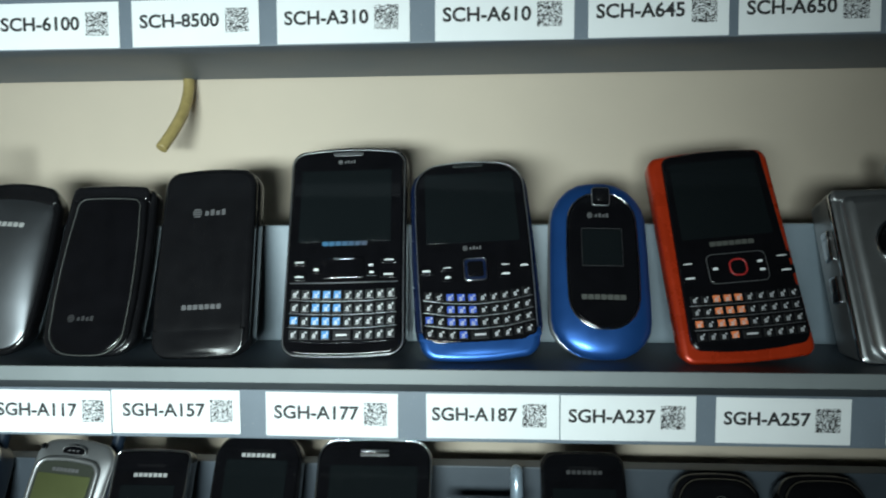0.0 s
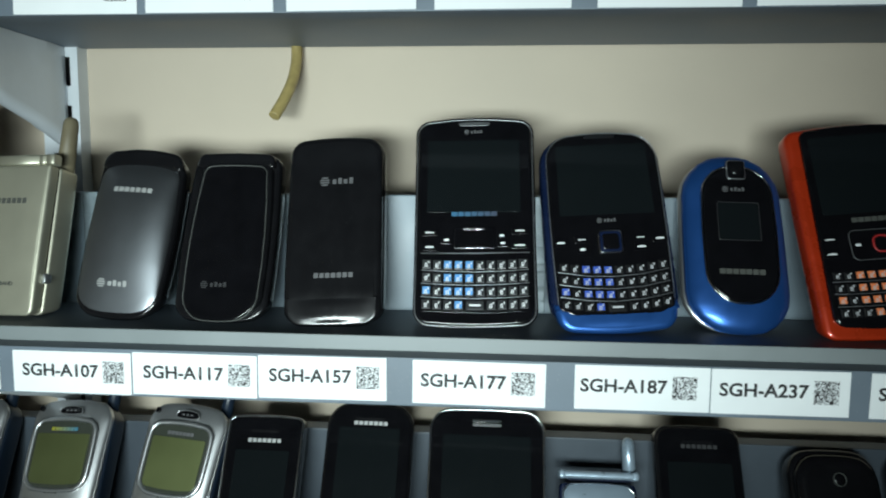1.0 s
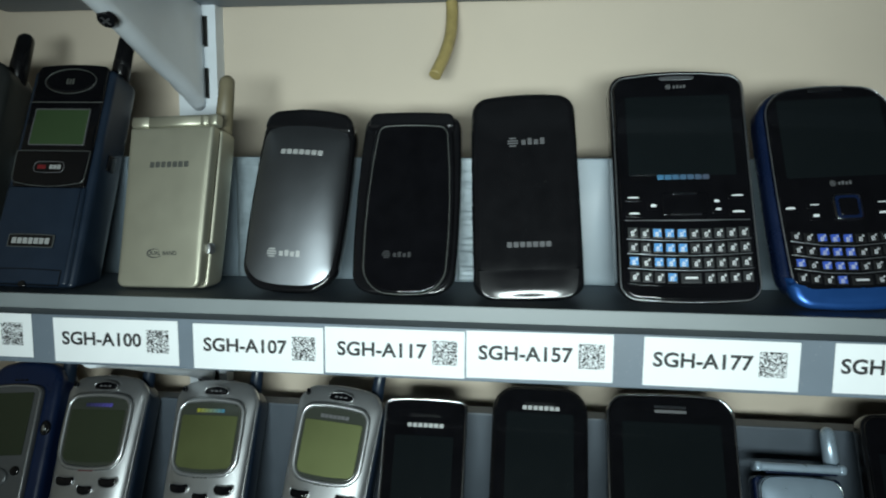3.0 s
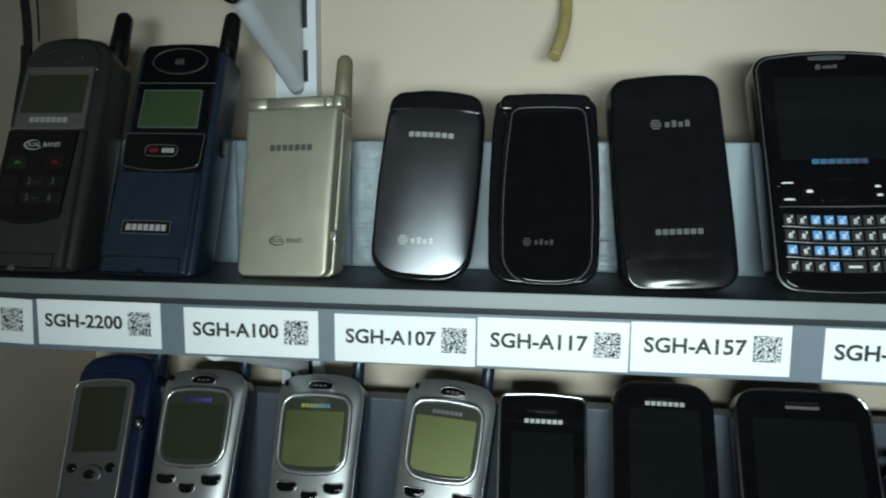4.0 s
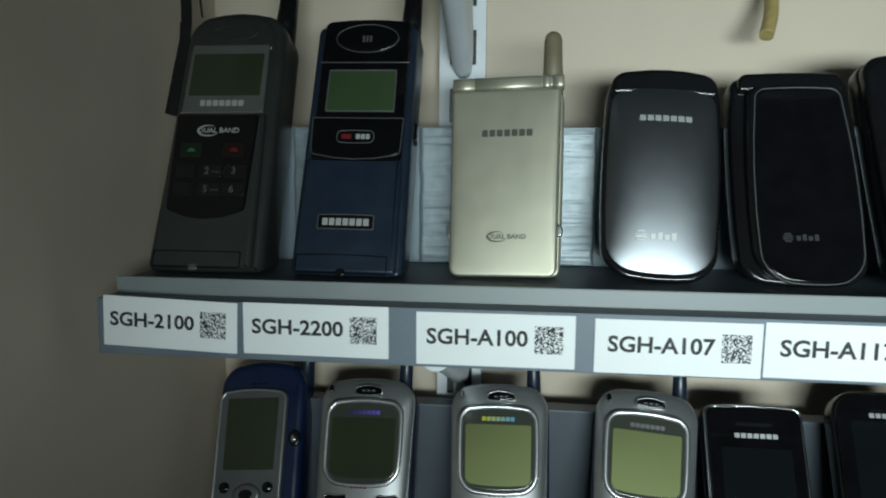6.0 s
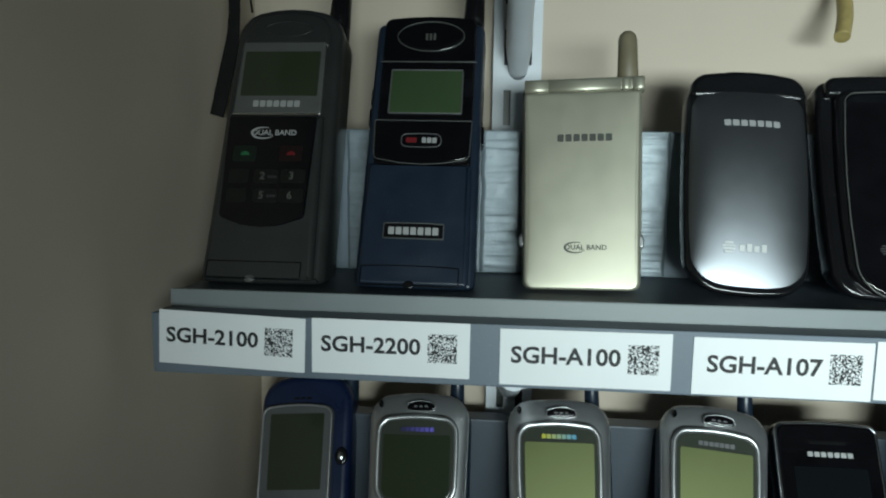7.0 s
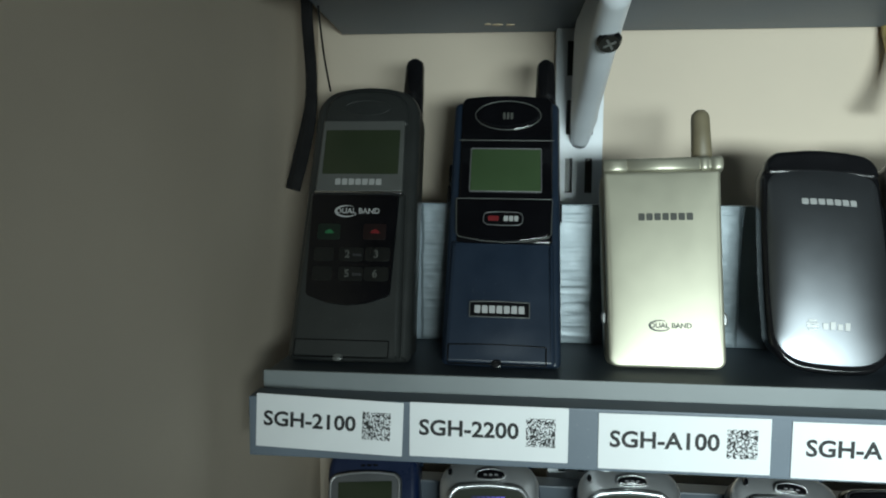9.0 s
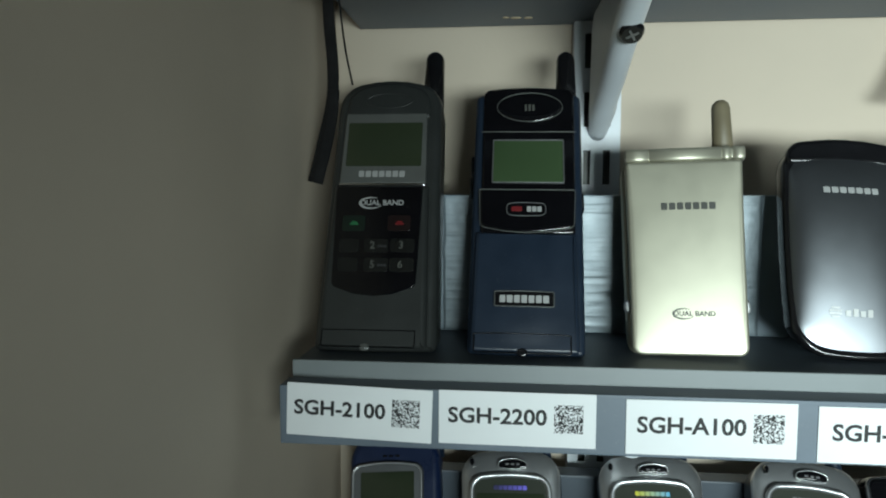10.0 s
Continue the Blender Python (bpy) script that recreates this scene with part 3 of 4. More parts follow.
def qwerty(parent, width, v_top, v_bottom, y, accent, legend, sag=0.0, u=0.0, face=None):
    """Four rows of ten keys on a dark pad; the rows may sag towards the middle."""
    h = v_top - v_bottom
    pad = solid("keypad", quad(width, width, h, 2.5, 1.2, bb=sag, bt=-sag * 0.8, u=u, v=v_bottom), y, y + 0.5, GLOSS, parent, (0.3, 0.3), (0, 0), 0, "", 2)
    step, rise = width / 10.4, h / 4.15
    for row in range(1, 4):
        thin("row_line", quad(width * 0.97, width * 0.97, 0.35, 0.1, 0.1, bt=-sag, bb=sag, u=u, v=v_bottom + h - rise * (row + 0.08), n=1), y - 0.25, GUNMETAL, pad, 0.3)
    for row in range(4):
        c = 0
        while c < 10:
            space = row == 3 and c == 4
            w = step * (2 if space else 1)
            ku = u - 5 * step + c * step + w / 2
            kv = v_bottom + h - rise * (row + 0.58) - sag * 0.9 * (1 - ((ku - u) / (width / 2)) ** 2)
            tint = (row < 3 and c in (2, 3, 4)) or (row == 2 and c == 0) or (row == 3 and c == 3)
            mesh = key_mesh(w * 0.84, rise * 0.72, 0.75, face or KEY_DARK, legend, accent if tint else None, space)
            link("key", mesh, None, pad).location = (ku / 1000, y / 1000, kv / 1000)
            c += 2 if space else 1
    return pad


def call_keys(parent, spots, y, material):
    """Small raised soft and call keys, each with a plain white mark."""
    for u, v, w, h in spots:
        k = solid("soft_key", quad(w + 3, w + 3, h + 3.2, 0.6, 0.6, u=u, v=v - h / 2 - 1.6, n=2), y - 0.25, y + 0.2, GLOSS, parent, (0.3, 0.25), (0, 0), 0, "", 2)
        thin("mark", quad(w * 0.9, w * 0.9, h * 0.65, 0.2, 0.2, bt=h * 0.25, u=u, v=v - h / 2, n=1), y - 0.31, material, k, 0.1)


def tall_bar_phone():
    """Olive-grey phone, a display above a smoked flap window."""
    p = phone("bar_phone", "olive-grey plastic bar phone with smoked keypad flap and stub aerial")
    solid("body", quad(52.0, 48.5, 125, 2.5, 9, bt=5.5, bb=0.8), 3.0, 27, OLIVE, p, (3.5, 4), (4, 6))
    solid("flap", quad(46.5, 42.0, 73.5, 2.0, 1.2, u=-1.0, v=2), 0.0, 3.4, OLIVE, p, (2.6, 2.4), (0, 0), 0.5)
    solid("earpiece_panel", quad(40, 38, 15, 2, 7, bt=4, u=-0.3, v=108.5), 1.6, 4.5, OLIVE, p, (2.5, 1.8), (0, 0), 0.4)
    band("earpiece_rim", oval(11, 4.0, 0, 117.5), 0.5, 1.0, 0.8, OLIVE, p)
    solid("display_bezel", quad(39, 37.5, 35, 1.0, 1.0, u=-0.8, v=75.8), 0.6, 4, BEZEL, p, (0.8, 0.8), (0, 0))
    thin("display", quad(34.2, 34.0, 21.5, 0.6, 0.6, u=-0.8, v=84.2), 0.35, LCD_DARK, p)
    thin("chrome_line", quad(39, 39, 0.9, 0.2, 0.2, u=-0.8, v=75.0, n=1), 0.2, CHROME, p)
    bars("wordmark", -1.2, 80.4, 21.3, 3.4, 7, 0.3, PRINT, p, "raised silver lettering", 0.3)
    win = solid("keypad_window", quad(36, 38.5, 45, 1.5, 1.0, bb=4.5, u=-1.4, v=28.8), -0.9, 0.3, GLOSS, p, (0.6, 0.4), (0, 0), 0.1, "smoked black window over the keys")
    dual_mark(-0.9, 65.9, 18.5, -1.3, PRINT, win)
    for u, v, material in ((-11.5, 55.7, GREEN), (8.4, 55.9, BADGE_RED)):
        bm = bmesh.new()
        solid_into(bm, quad(4.6, 3.0, 1.1, 0.4, 0.4, bt=0.8, u=u, v=v, n=2), -1.15, -0.9, (0.05, 0.05), (0, 0), 0, 1)
        key = thin("key", quad(10.0, 10.0, 7.2, 1.2, 1.2, u=u - 0.2, v=v - 2.8), -1.06, SMOKED_GREEN if material is GREEN else SMOKED_RED, win, 0.2)
        part("call_mark", bm, material, key)
    for v in (46.4, 37.9):
        thin("key", quad(8.6, 8.6, 6.2, 1.4, 1.4, u=-13.0, v=v - 3.1), -1.06, SMOKED_KEY, win, 0.2)
    for u, v, sign in ((-2.8, 46.4, "2"), (9.6, 46.6, "3"), (-2.4, 37.9, "5"), (9.6, 38.0, "6")):
        key = thin("key", quad(10.6, 10.6, 6.2, 1.4, 1.4, u=u + (1.6 if u < 0 else 0.6), v=v - 3.1), -1.06, SMOKED_KEY, win, 0.2)
        words("digit", sign, 4.6, u, v, -1.15, PRINT_DARK, key)
        bars("key_caption", u + 4.2, v - 0.2, 4.0, 1.5, 3, -1.12, PRINT_FAINT, key) if u < 0 else None
    band("battery_latch", quad(39.5, 39.5, 7.4, 0.8, 0.5, u=-2.2, v=2.8), 0.45, -0.55, 0.6, MATT, p)
    solid("latch_dimple", oval(2.3, 1.6, -3.4, 2.9, 16), -0.4, 0.3, BEZEL, p, (0.8, 0.5), (0, 0), 0.2)
    stub("aerial", 18.6, 108, 152, 5.6, 4.6, 16, MATT, p)
    return p


def navy_bar_phone():
    """Navy phone with a green display and a badge."""
    p = phone("bar_phone", "navy plastic bar phone with green display, badge and stub aerial")
    solid("body", quad(48.5, 47.5, 121, 2.5, 3.0, bt=1.2, bb=0.6), 2.2, 25, NAVY, p, (2.5, 3), (4, 6))
    solid("cover", quad(45, 43, 52.5, 2.0, 1.5, bt=-1.5, u=-0.6, v=1.5), 0.0, 3.0, NAVY, p, (2.2, 2.0), (0, 0), 0.7)
    solid("face_panel", quad(40.5, 40.5, 69, 1.5, 3, bt=1.5, u=0.2, v=53.0), 0.4, 3.2, GLOSS, p, (1.0, 1.0), (0, 0))
    solid("earpiece", oval(14.6, 7.2, 0.6, 113), -0.3, 1.0, GLOSS, p, (2.5, 0.6), (0, 0), -0.3)
    band("earpiece_rim", oval(14.8, 7.4, 0.6, 113), 0.35, -0.35, 0.6, BEZEL, p)
    bars("sound_slots", 0.6, 112.6, 5.0, 4.0, 3, -0.32, PRINT_DARK, p, "", 0.5)
    thin("panel_line", quad(42, 42, 0.5, 0.1, 0.1, u=0.2, v=100.6, n=1), 0.25, BEZEL, p)
    band("display_rim", quad(31.6, 31.2, 20.8, 0.9, 0.9, u=0.1, v=75.9), 0.55, -0.75, 1.2, PRINT_DIM, p, "pale rim round the display")
    thin("display", quad(30.4, 30.1, 19.6, 0.5, 0.5, u=0.1, v=76.5), -0.35, LCD_GREEN, p)
    flap = solid("lower_panel", quad(39.5, 41.0, 16.6, 2.2, 0.8, bb=2.6, u=-0.2, v=56.0), -0.5, 1.0, GLOSS, p, (0.8, 0.6), (0, 0), 0.1)
    band("panel_edge", quad(40.3, 41.6, 17.4, 2.2, 0.8, bb=2.6, u=-0.2, v=55.6), 0.35, -0.5, 0.5, BEZEL, flap)
    band("badge_rim", quad(17, 17, 5.6, 2.2, 2.2, bt=0.4, bb=0.4, u=-0.5, v=60.8), 0.35, -0.95, 0.4, PRINT_DIM, flap)
    bars("badge_mark", -4.6, 63.7, 5.4, 2.6, 1, -0.85, BADGE_RED, flap)
    bars("badge_blocks", 2.9, 63.7, 6.6, 2.8, 3, -0.85, PRINT, flap)
    plate = solid("name_plate", quad(24.5, 24.5, 6.4, 0.6, 0.6, bt=0.3, u=-1.0, v=20.8), -1.35, 0.0, MATT, p, (0.4, 0.4), (0, 0))
    band("plate_rim", quad(24.7, 24.7, 6.6, 0.6, 0.6, bt=0.3, u=-1.0, v=20.7), 0.45, -1.5, 0.5, BEZEL, plate)
    bars("wordmark", -1.0, 24.0, 20.8, 3.7, 7, -1.5, PRINT, plate, "raised silver lettering", 0.3)
    band("battery_latch", quad(39.6, 39.6, 8.0, 0.8, 0.5, bt=0.5, u=-1.6, v=1.6), 0.45, -0.75, 0.6, MATT, p)
    solid("latch_dimple", oval(2.2, 1.8, -1.6, 2.2, 16), -0.6, 0.2, MATT, p, (0.8, 0.5), (0, 0), -0.2)
    for u, v in ((-24.2, 88), (-24.5, 78), (24.0, 70)):
        solid("side_key", quad(2.4, 2.4, 9, 1.1, 1.1, u=u, v=v - 4), 9, 15, MATT, p, (0.6, 0.6), (0.6, 0.6))
    stub("aerial", 18.0, 110, 150, 5.2, 4.4, 14, MATT, p)
    return p


def barrel(a):
    """A soft square wave: the section of a hinge barrel with flattened sides."""
    return math.copysign(abs(math.cos(a)) ** 0.45, math.cos(a))


def champagne_flip():
    p = phone("flip_phone", "champagne silver closed flip phone with tan stub aerial")
    solid("body", quad(46.8, 49.2, 84, 3.5, 2, bs=0.01), 8.5, 23, CHAMPAGNE, p, (1.2, 1.2), (3, 4), 0, "champagne rear half")
    cover = solid("cover", quad(45.2, 47.4, 83.0, 4.2, 1.5, bs=-0.012, v=1.0), 1.6, 8.2, CHAMPAGNE, p, (1.6, 1.6), (0.8, 0.8), 0.8, "", 5, 2.2)
    lay_on(bars("wordmark", 1.2, 63.8, 22.2, 3.6, 7, -0.12, PRINT_DARK, cover, "dark grey lettering", 0.32, 0.2), cover)
    lay_on(dual_mark(1.0, 18.6, 15.5, -0.12, PRINT_DARK, cover), cover)
    bm = bmesh.new()
    n, rows = 18, []
    for u, r in ((-23.4, 2.6), (-23.2, 3.0), (-13.9, 3.0), (-13.8, 2.8), (-13.6, 2.8), (-13.5, 3.0), (15.5, 3.0), (15.6, 2.7), (15.9, 2.7), (16.0, 3.0), (19.2, 3.0), (19.3, 2.6), (20.4, 2.6), (20.5, 3.1), (24.6, 3.1), (25.0, 2.5)):
        rows.append([bm.verts.new((u / 1000, (5.0 + r * barrel(2 * math.pi * (k + 0.5) / n)) / 1000, (87.0 + r * barrel(2 * math.pi * (k + 0.5) / n - math.pi / 2)) / 1000)) for k in range(n)])
    for a, b in zip(rows, rows[1:]):
        for k in range(n):
            bm.faces.new((a[k], b[k], b[(k + 1) % n], a[(k + 1) % n])).smooth = True
    bm.faces.new(rows[0])
    bm.faces.new(list(reversed(rows[-1])))
    bmesh.ops.recalc_face_normals(bm, faces=bm.faces[:])
    part("hinge", bm, CHAMPAGNE, p)
    solid("side_seam", quad(44.8, 47.2, 82, 3.6, 2, v=1.2), 8.0, 8.7, MATT, p, (0.1, 0.1), (0.1, 0.1))
    for u in (-23.7, 23.5):
        solid("side_knob", oval(1.3, 3.0, u, 21.5, 16), 6.0, 11, SILVER, p, (0.8, 0.8), (0.8, 0.8))
    stub("aerial", 19.4, 80, 116.5, 4.8, 4.0, 17.5, TAN, p, "tan rubber stub aerial")
    return p


def gunmetal_flip():
    p = phone("flip_phone", "gunmetal and black closed flip phone with rounded ends")
    solid("body", quad(45.8, 47.0, 94.5, 11.5, 11, bt=3.0, bb=3.0, bs=0.06, n=9), 5.5, 18, BLACK, p, (2.5, 3), (4, 5))
    cover = solid("cover", quad(42.8, 43.6, 86.2, 10.5, 9, bt=1.5, bb=2.6, bs=0.085, v=2.4, n=9), 6.0, 8.5, GRAPHITE, p, (0.3, 0.3), (0.5, 0.5), 6.6, "brushed gunmetal cover", 3, 2.0, 0.45)
    solid("hinge_cap", quad(47.0, 44.0, 10.5, 3, 9, bt=3.0, bb=-1.5, v=83.8), 4.0, 8, MATT, p, (2.5, 2.0), (0.5, 0.5))
    lay_on(bars("wordmark", 0.0, 71.2, 22.0, 3.2, 7, -0.18, PRINT, cover, "raised silver lettering", 0.3, 0.3), cover)
    lay_on(emblem(-8.2, 18.8, 2.4, -0.18, PRINT, cover, 0.3), cover)
    return p


def black_flip():
    p = phone("flip_phone", "gloss black closed flip phone with a chrome-lined cover")
    solid("body", quad(48.8, 48.2, 93.2, 9, 5, bt=0.9, bb=2.2, bs=0.06), 5.0, 18, BLACK, p, (2.5, 3), (4, 5))
    solid("hinge_cap", quad(44, 42.5, 8.5, 2, 4, bt=0.8, v=85.0), 2.0, 8, BLACK, p, (2.0, 2.0), (0.5, 0.5))
    cover = solid("cover", quad(41.3, 38.8, 85.5, 11, 4.5, bt=1.0, bb=2.4, bs=0.10, u=1.2, v=2.2), 1.2, 6.5, BLACK, p, (3.5, 2.6), (0.5, 0.5), 0.0)
    solid("window", quad(37.2, 33.2, 81.5, 10, 4.0, bt=0.8, bb=2.2, bs=0.12, u=1.4, v=3.2), 0.4, 1.8, GLOSS, p, (1.2, 0.6), (0, 0), 0.25, "gloss black front window")
    band("chrome_line", quad(38.0, 33.9, 82.6, 10, 4.0, bt=0.8, bb=2.2, bs=0.12, u=1.4, v=2.6), 0.45, 0.35, 0.8, BEZEL, cover)
    emblem(-7.5, 19.5, 2.0, 0.10, PRINT_FAINT, cover)
    return p


def matt_flip():
    p = phone("flip_phone", "satin black closed flip phone with silver lettering")
    solid("body", quad(51.5, 51.5, 102, 7, 7, bt=2.0, bb=1.2, bs=0.01), 4.5, 17, BLACK, p, (2.5, 3), (4, 5))
    cover = solid("cover", quad(50.2, 50.2, 101.0, 7, 7.5, bt=2.2, bb=1.2, bs=0.01, v=0.8), 0.0, 5.2, MATT, p, (3.5, 2.6), (0.4, 0.4), 0.2)
    slope_foot(cover, 15.0, 0.17)
    slope_foot(solid("chin", quad(45.5, 47.6, 14.0, 7, 1.0, bt=-2.6, bb=1.0, v=1.0), -0.35, 3, BLACK, cover, (1.2, 0.8), (0, 0), 0.5, "gloss black lower band", 4), 15.0, 0.17)
    emblem(-5.4, 77.6, 2.6, -0.32, PRINT_DIM, cover)
    bars("wordmark", 0.7, 26.0, 21.0, 3.1, 7, -0.35, PRINT_DIM, cover, "raised silver lettering", 0.3)
    return p


def black_qwerty():
    p = phone("qwerty_phone", "black keyboard phone with light blue number keys")
    solid("body", quad(64.0, 64.6, 114, 8, 7, bt=3.0, bb=1.8, bs=-0.01), 2.2, 16.5, BLACK, p, (1.8, 2.0), (2, 3))
    front = solid("front", quad(60.5, 61.0, 110, 7, 6, bt=2.6, bb=1.6, bs=-0.01, v=1.6), 0.0, 3.5, GLOSS, p, (1.8, 1.8), (0, 0), 0.15)
    band("lower_trim", quad(62.2, 62.6, 111.4, 7.5, 6.6, bt=2.8, bb=1.7, bs=-0.01, v=0.9), 0.5, 1.6, 0.8, GUNMETAL, p)
    thin("display", quad(49, 49, 41, 0.8, 0.8, u=-0.5, v=60.5), -0.22, LCD_OFF, front)
    thin("earpiece", quad(15, 18, 1.8, 0.8, 0.8, bt=0.5, v=110.2), -0.1, GUNMETAL, front)
    emblem(-4.2, 106.6, 1.4, -0.22, PRINT_DIM, front)
    bars("wordmark", -0.2, 59.6, 24.0, 2.8, 7, -0.28, FOIL_DIM, front, "mirror-like lettering", 0.15)
    pad = solid("control_pad", quad(21.5, 21.0, 11.5, 1.5, 1.0, u=-0.2, v=40.2), -0.9, 0.3, GLOSS, front, (0.8, 0.6), (0, 0), 0.1)
    thin("pad_line", quad(12, 10, 1.1, 0.4, 0.4, u=-0.2, v=50.6), -1.05, CHROME, pad)
    thin("pad_line", quad(14, 14, 0.7, 0.3, 0.3, u=-0.2, v=40.6), -1.05, CHROME, pad)
    call_keys(p, [(-23.6, 49.6, 5.6, 0.9), (-23.4, 41.8, 5.2, 1.1), (23.4, 50.2, 5.8, 0.9), (23.2, 42.4, 6.0, 1.1), (-14.6, 45.6, 3.0, 1.6), (14.0, 47.6, 2.8, 1.4), (14.4, 43.6, 2.8, 1.3)], -0.2, LEGEND)
    thin("key_line", quad(56, 56, 0.5, 0.2, 0.2, bt=-0.8, u=0, v=38.2), -0.35, GUNMETAL, front)
    qwerty(p, 57.0, 36.8, 8.0, -0.25, KEY_BLUE, LEGEND, 1.2, face=KEY_GREY)
    return p


def blue_qwerty():
    p = phone("qwerty_phone", "black and blue keyboard phone with curved key rows")
    solid("body", quad(63.6, 61.6, 103.3, 15, 13, bt=3.5, bb=2.5, bs=0.02), 3.0, 15, DEEPBLUE, p, (3.0, 3.0), (3, 4))
    solid("chin", quad(57.5, 61.0, 14.5, 14, 1.0, bt=-5.5, bb=2.4, v=0.2), -0.1, 6, BLUE, p, (4.0, 3.4), (0, 0), 0.4, "bright blue lower shell")
    front = solid("front", quad(56.0, 55.8, 92.5, 7, 11, bt=3.2, bb=3.2, bs=0.035, v=9.0), -0.3, 3.8, GLOSS, p, (1.6, 1.6), (0, 0), 0.15)
    band("front_line", quad(56.8, 56.6, 93.3, 7, 11, bt=3.2, bb=3.2, bs=0.035, v=8.6), 0.45, 0.1, 0.8, GUNMETAL, p)
    thin("display", quad(48, 46.5, 38.5, 1, 1.2, u=0.0, v=59.5), -0.52, LCD_OFF, front)
    thin("earpiece", quad(15.5, 16.5, 1.5, 0.7, 0.7, bt=0.5, u=0.0, v=101.6), -0.5, CHROME, front)
    emblem(-4.4, 56.4, 1.4, -0.55, PRINT_DIM, front)
    nav = solid("control_pad", quad(12.0, 12.0, 12.0, 2.2, 2.2, u=0.0, v=38.9), -1.6, 0.3, DEEPBLUE, front, (0.9, 0.8), (0, 0), 0, "chrome and blue control pad")
    band("pad_rim", quad(12.2, 12.2, 12.2, 2.2, 2.2, u=0.0, v=38.8), 0.9, -1.75, 0.8, CHROME, nav)
    solid("pad_centre", quad(8.2, 8.2, 8.2, 1.4, 1.4, u=0.0, v=40.8), -2.0, -1.4, GLOSS, nav, (0.6, 0.4), (0, 0), 0.1)
    call_keys(p, [(-24.8, 45.4, 4.6, 1.2), (-14.2, 46.6, 4.6, 0.7), (-14.2, 41.6, 3.2, 1.5), (15.2, 46.8, 4.6, 0.7), (15.2, 42.0, 5.0, 1.2), (24.8, 46.0, 4.6, 1.2)], -0.55, LEGEND)
    qwerty(p, 56.5, 36.8, 11.0, -0.5, KEY_DEEP, LEGEND_DIM, 3.2, u=0.0)
    return p


def blue_flip():
    p = phone("flip_phone", "blue closed flip phone with silver-lined black oval window")
    solid("body", quad(51.5, 49.5, 92.5, 19, 20, bt=1.5, bb=1.5, bs=0.02), 8.5, 17, SILVER, p, (2.0, 2.0), (4, 5), 0, "silver rear half")
    cover = solid("cover", quad(49.0, 47.6, 91.5, 19.5, 20, bt=1.5, bb=1.5, bs=0.03, v=0.8), 5.2, 9.5, BLUE, p, (0.4, 0.4), (0.8, 0.8), 6.0, "metallic blue cover", 3, 5)
    win = solid("window", quad(31.8, 31.8, 66.5, 12.5, 12.5, bb=1.5, bt=1, bs=0.09, u=0.8, v=17.4), -1.6, 2.5, GLOSS, cover, (1.6, 0.7), (0, 0), 0.2, "gloss black oval window")
    band("silver_line", quad(33.6, 33.6, 68.3, 13.5, 13.5, bb=1.5, bt=1, bs=0.09, u=0.8, v=16.5), 0.9, -1.6, 3.0, CHROME, cover)
    eye = solid("camera_eye", quad(9.0, 9.0, 9.8, 1.6, 1.6, u=0.8, v=78.4), -2.6, 3, GLOSS, cover, (0.6, 0.6), (0, 0), 0, "square camera eye")
    band("eye_rim", quad(9.4, 9.4, 10.2, 1.8, 1.8, u=0.8, v=78.2), 0.7, -2.5, 1.0, GUNMETAL, eye)
    solid("lens", oval(2.8, 2.8, 0.8, 83.4, 20), -2.9, -2.2, MATT, eye, (0.8, 0.4), (0, 0), 0.3)
    band("outer_display", quad(20.6, 20.6, 19.8, 0.8, 0.8, u=0.6, v=46.4), 0.3, -2.00, 0.4, PRINT_FAINT, win)
    thin("display", quad(19.6, 19.6, 18.8, 0.6, 0.6, u=0.6, v=46.9), -1.97, LCD_OFF, win)
    emblem(-5.0, 73.0, 1.6, -1.93, PRINT_DIM, win)
    bars("wordmark", 0.4, 30.8, 22.0, 3.0, 7, -1.97, PRINT_DARK, win, "mirror-like lettering", 0.15)
    return p


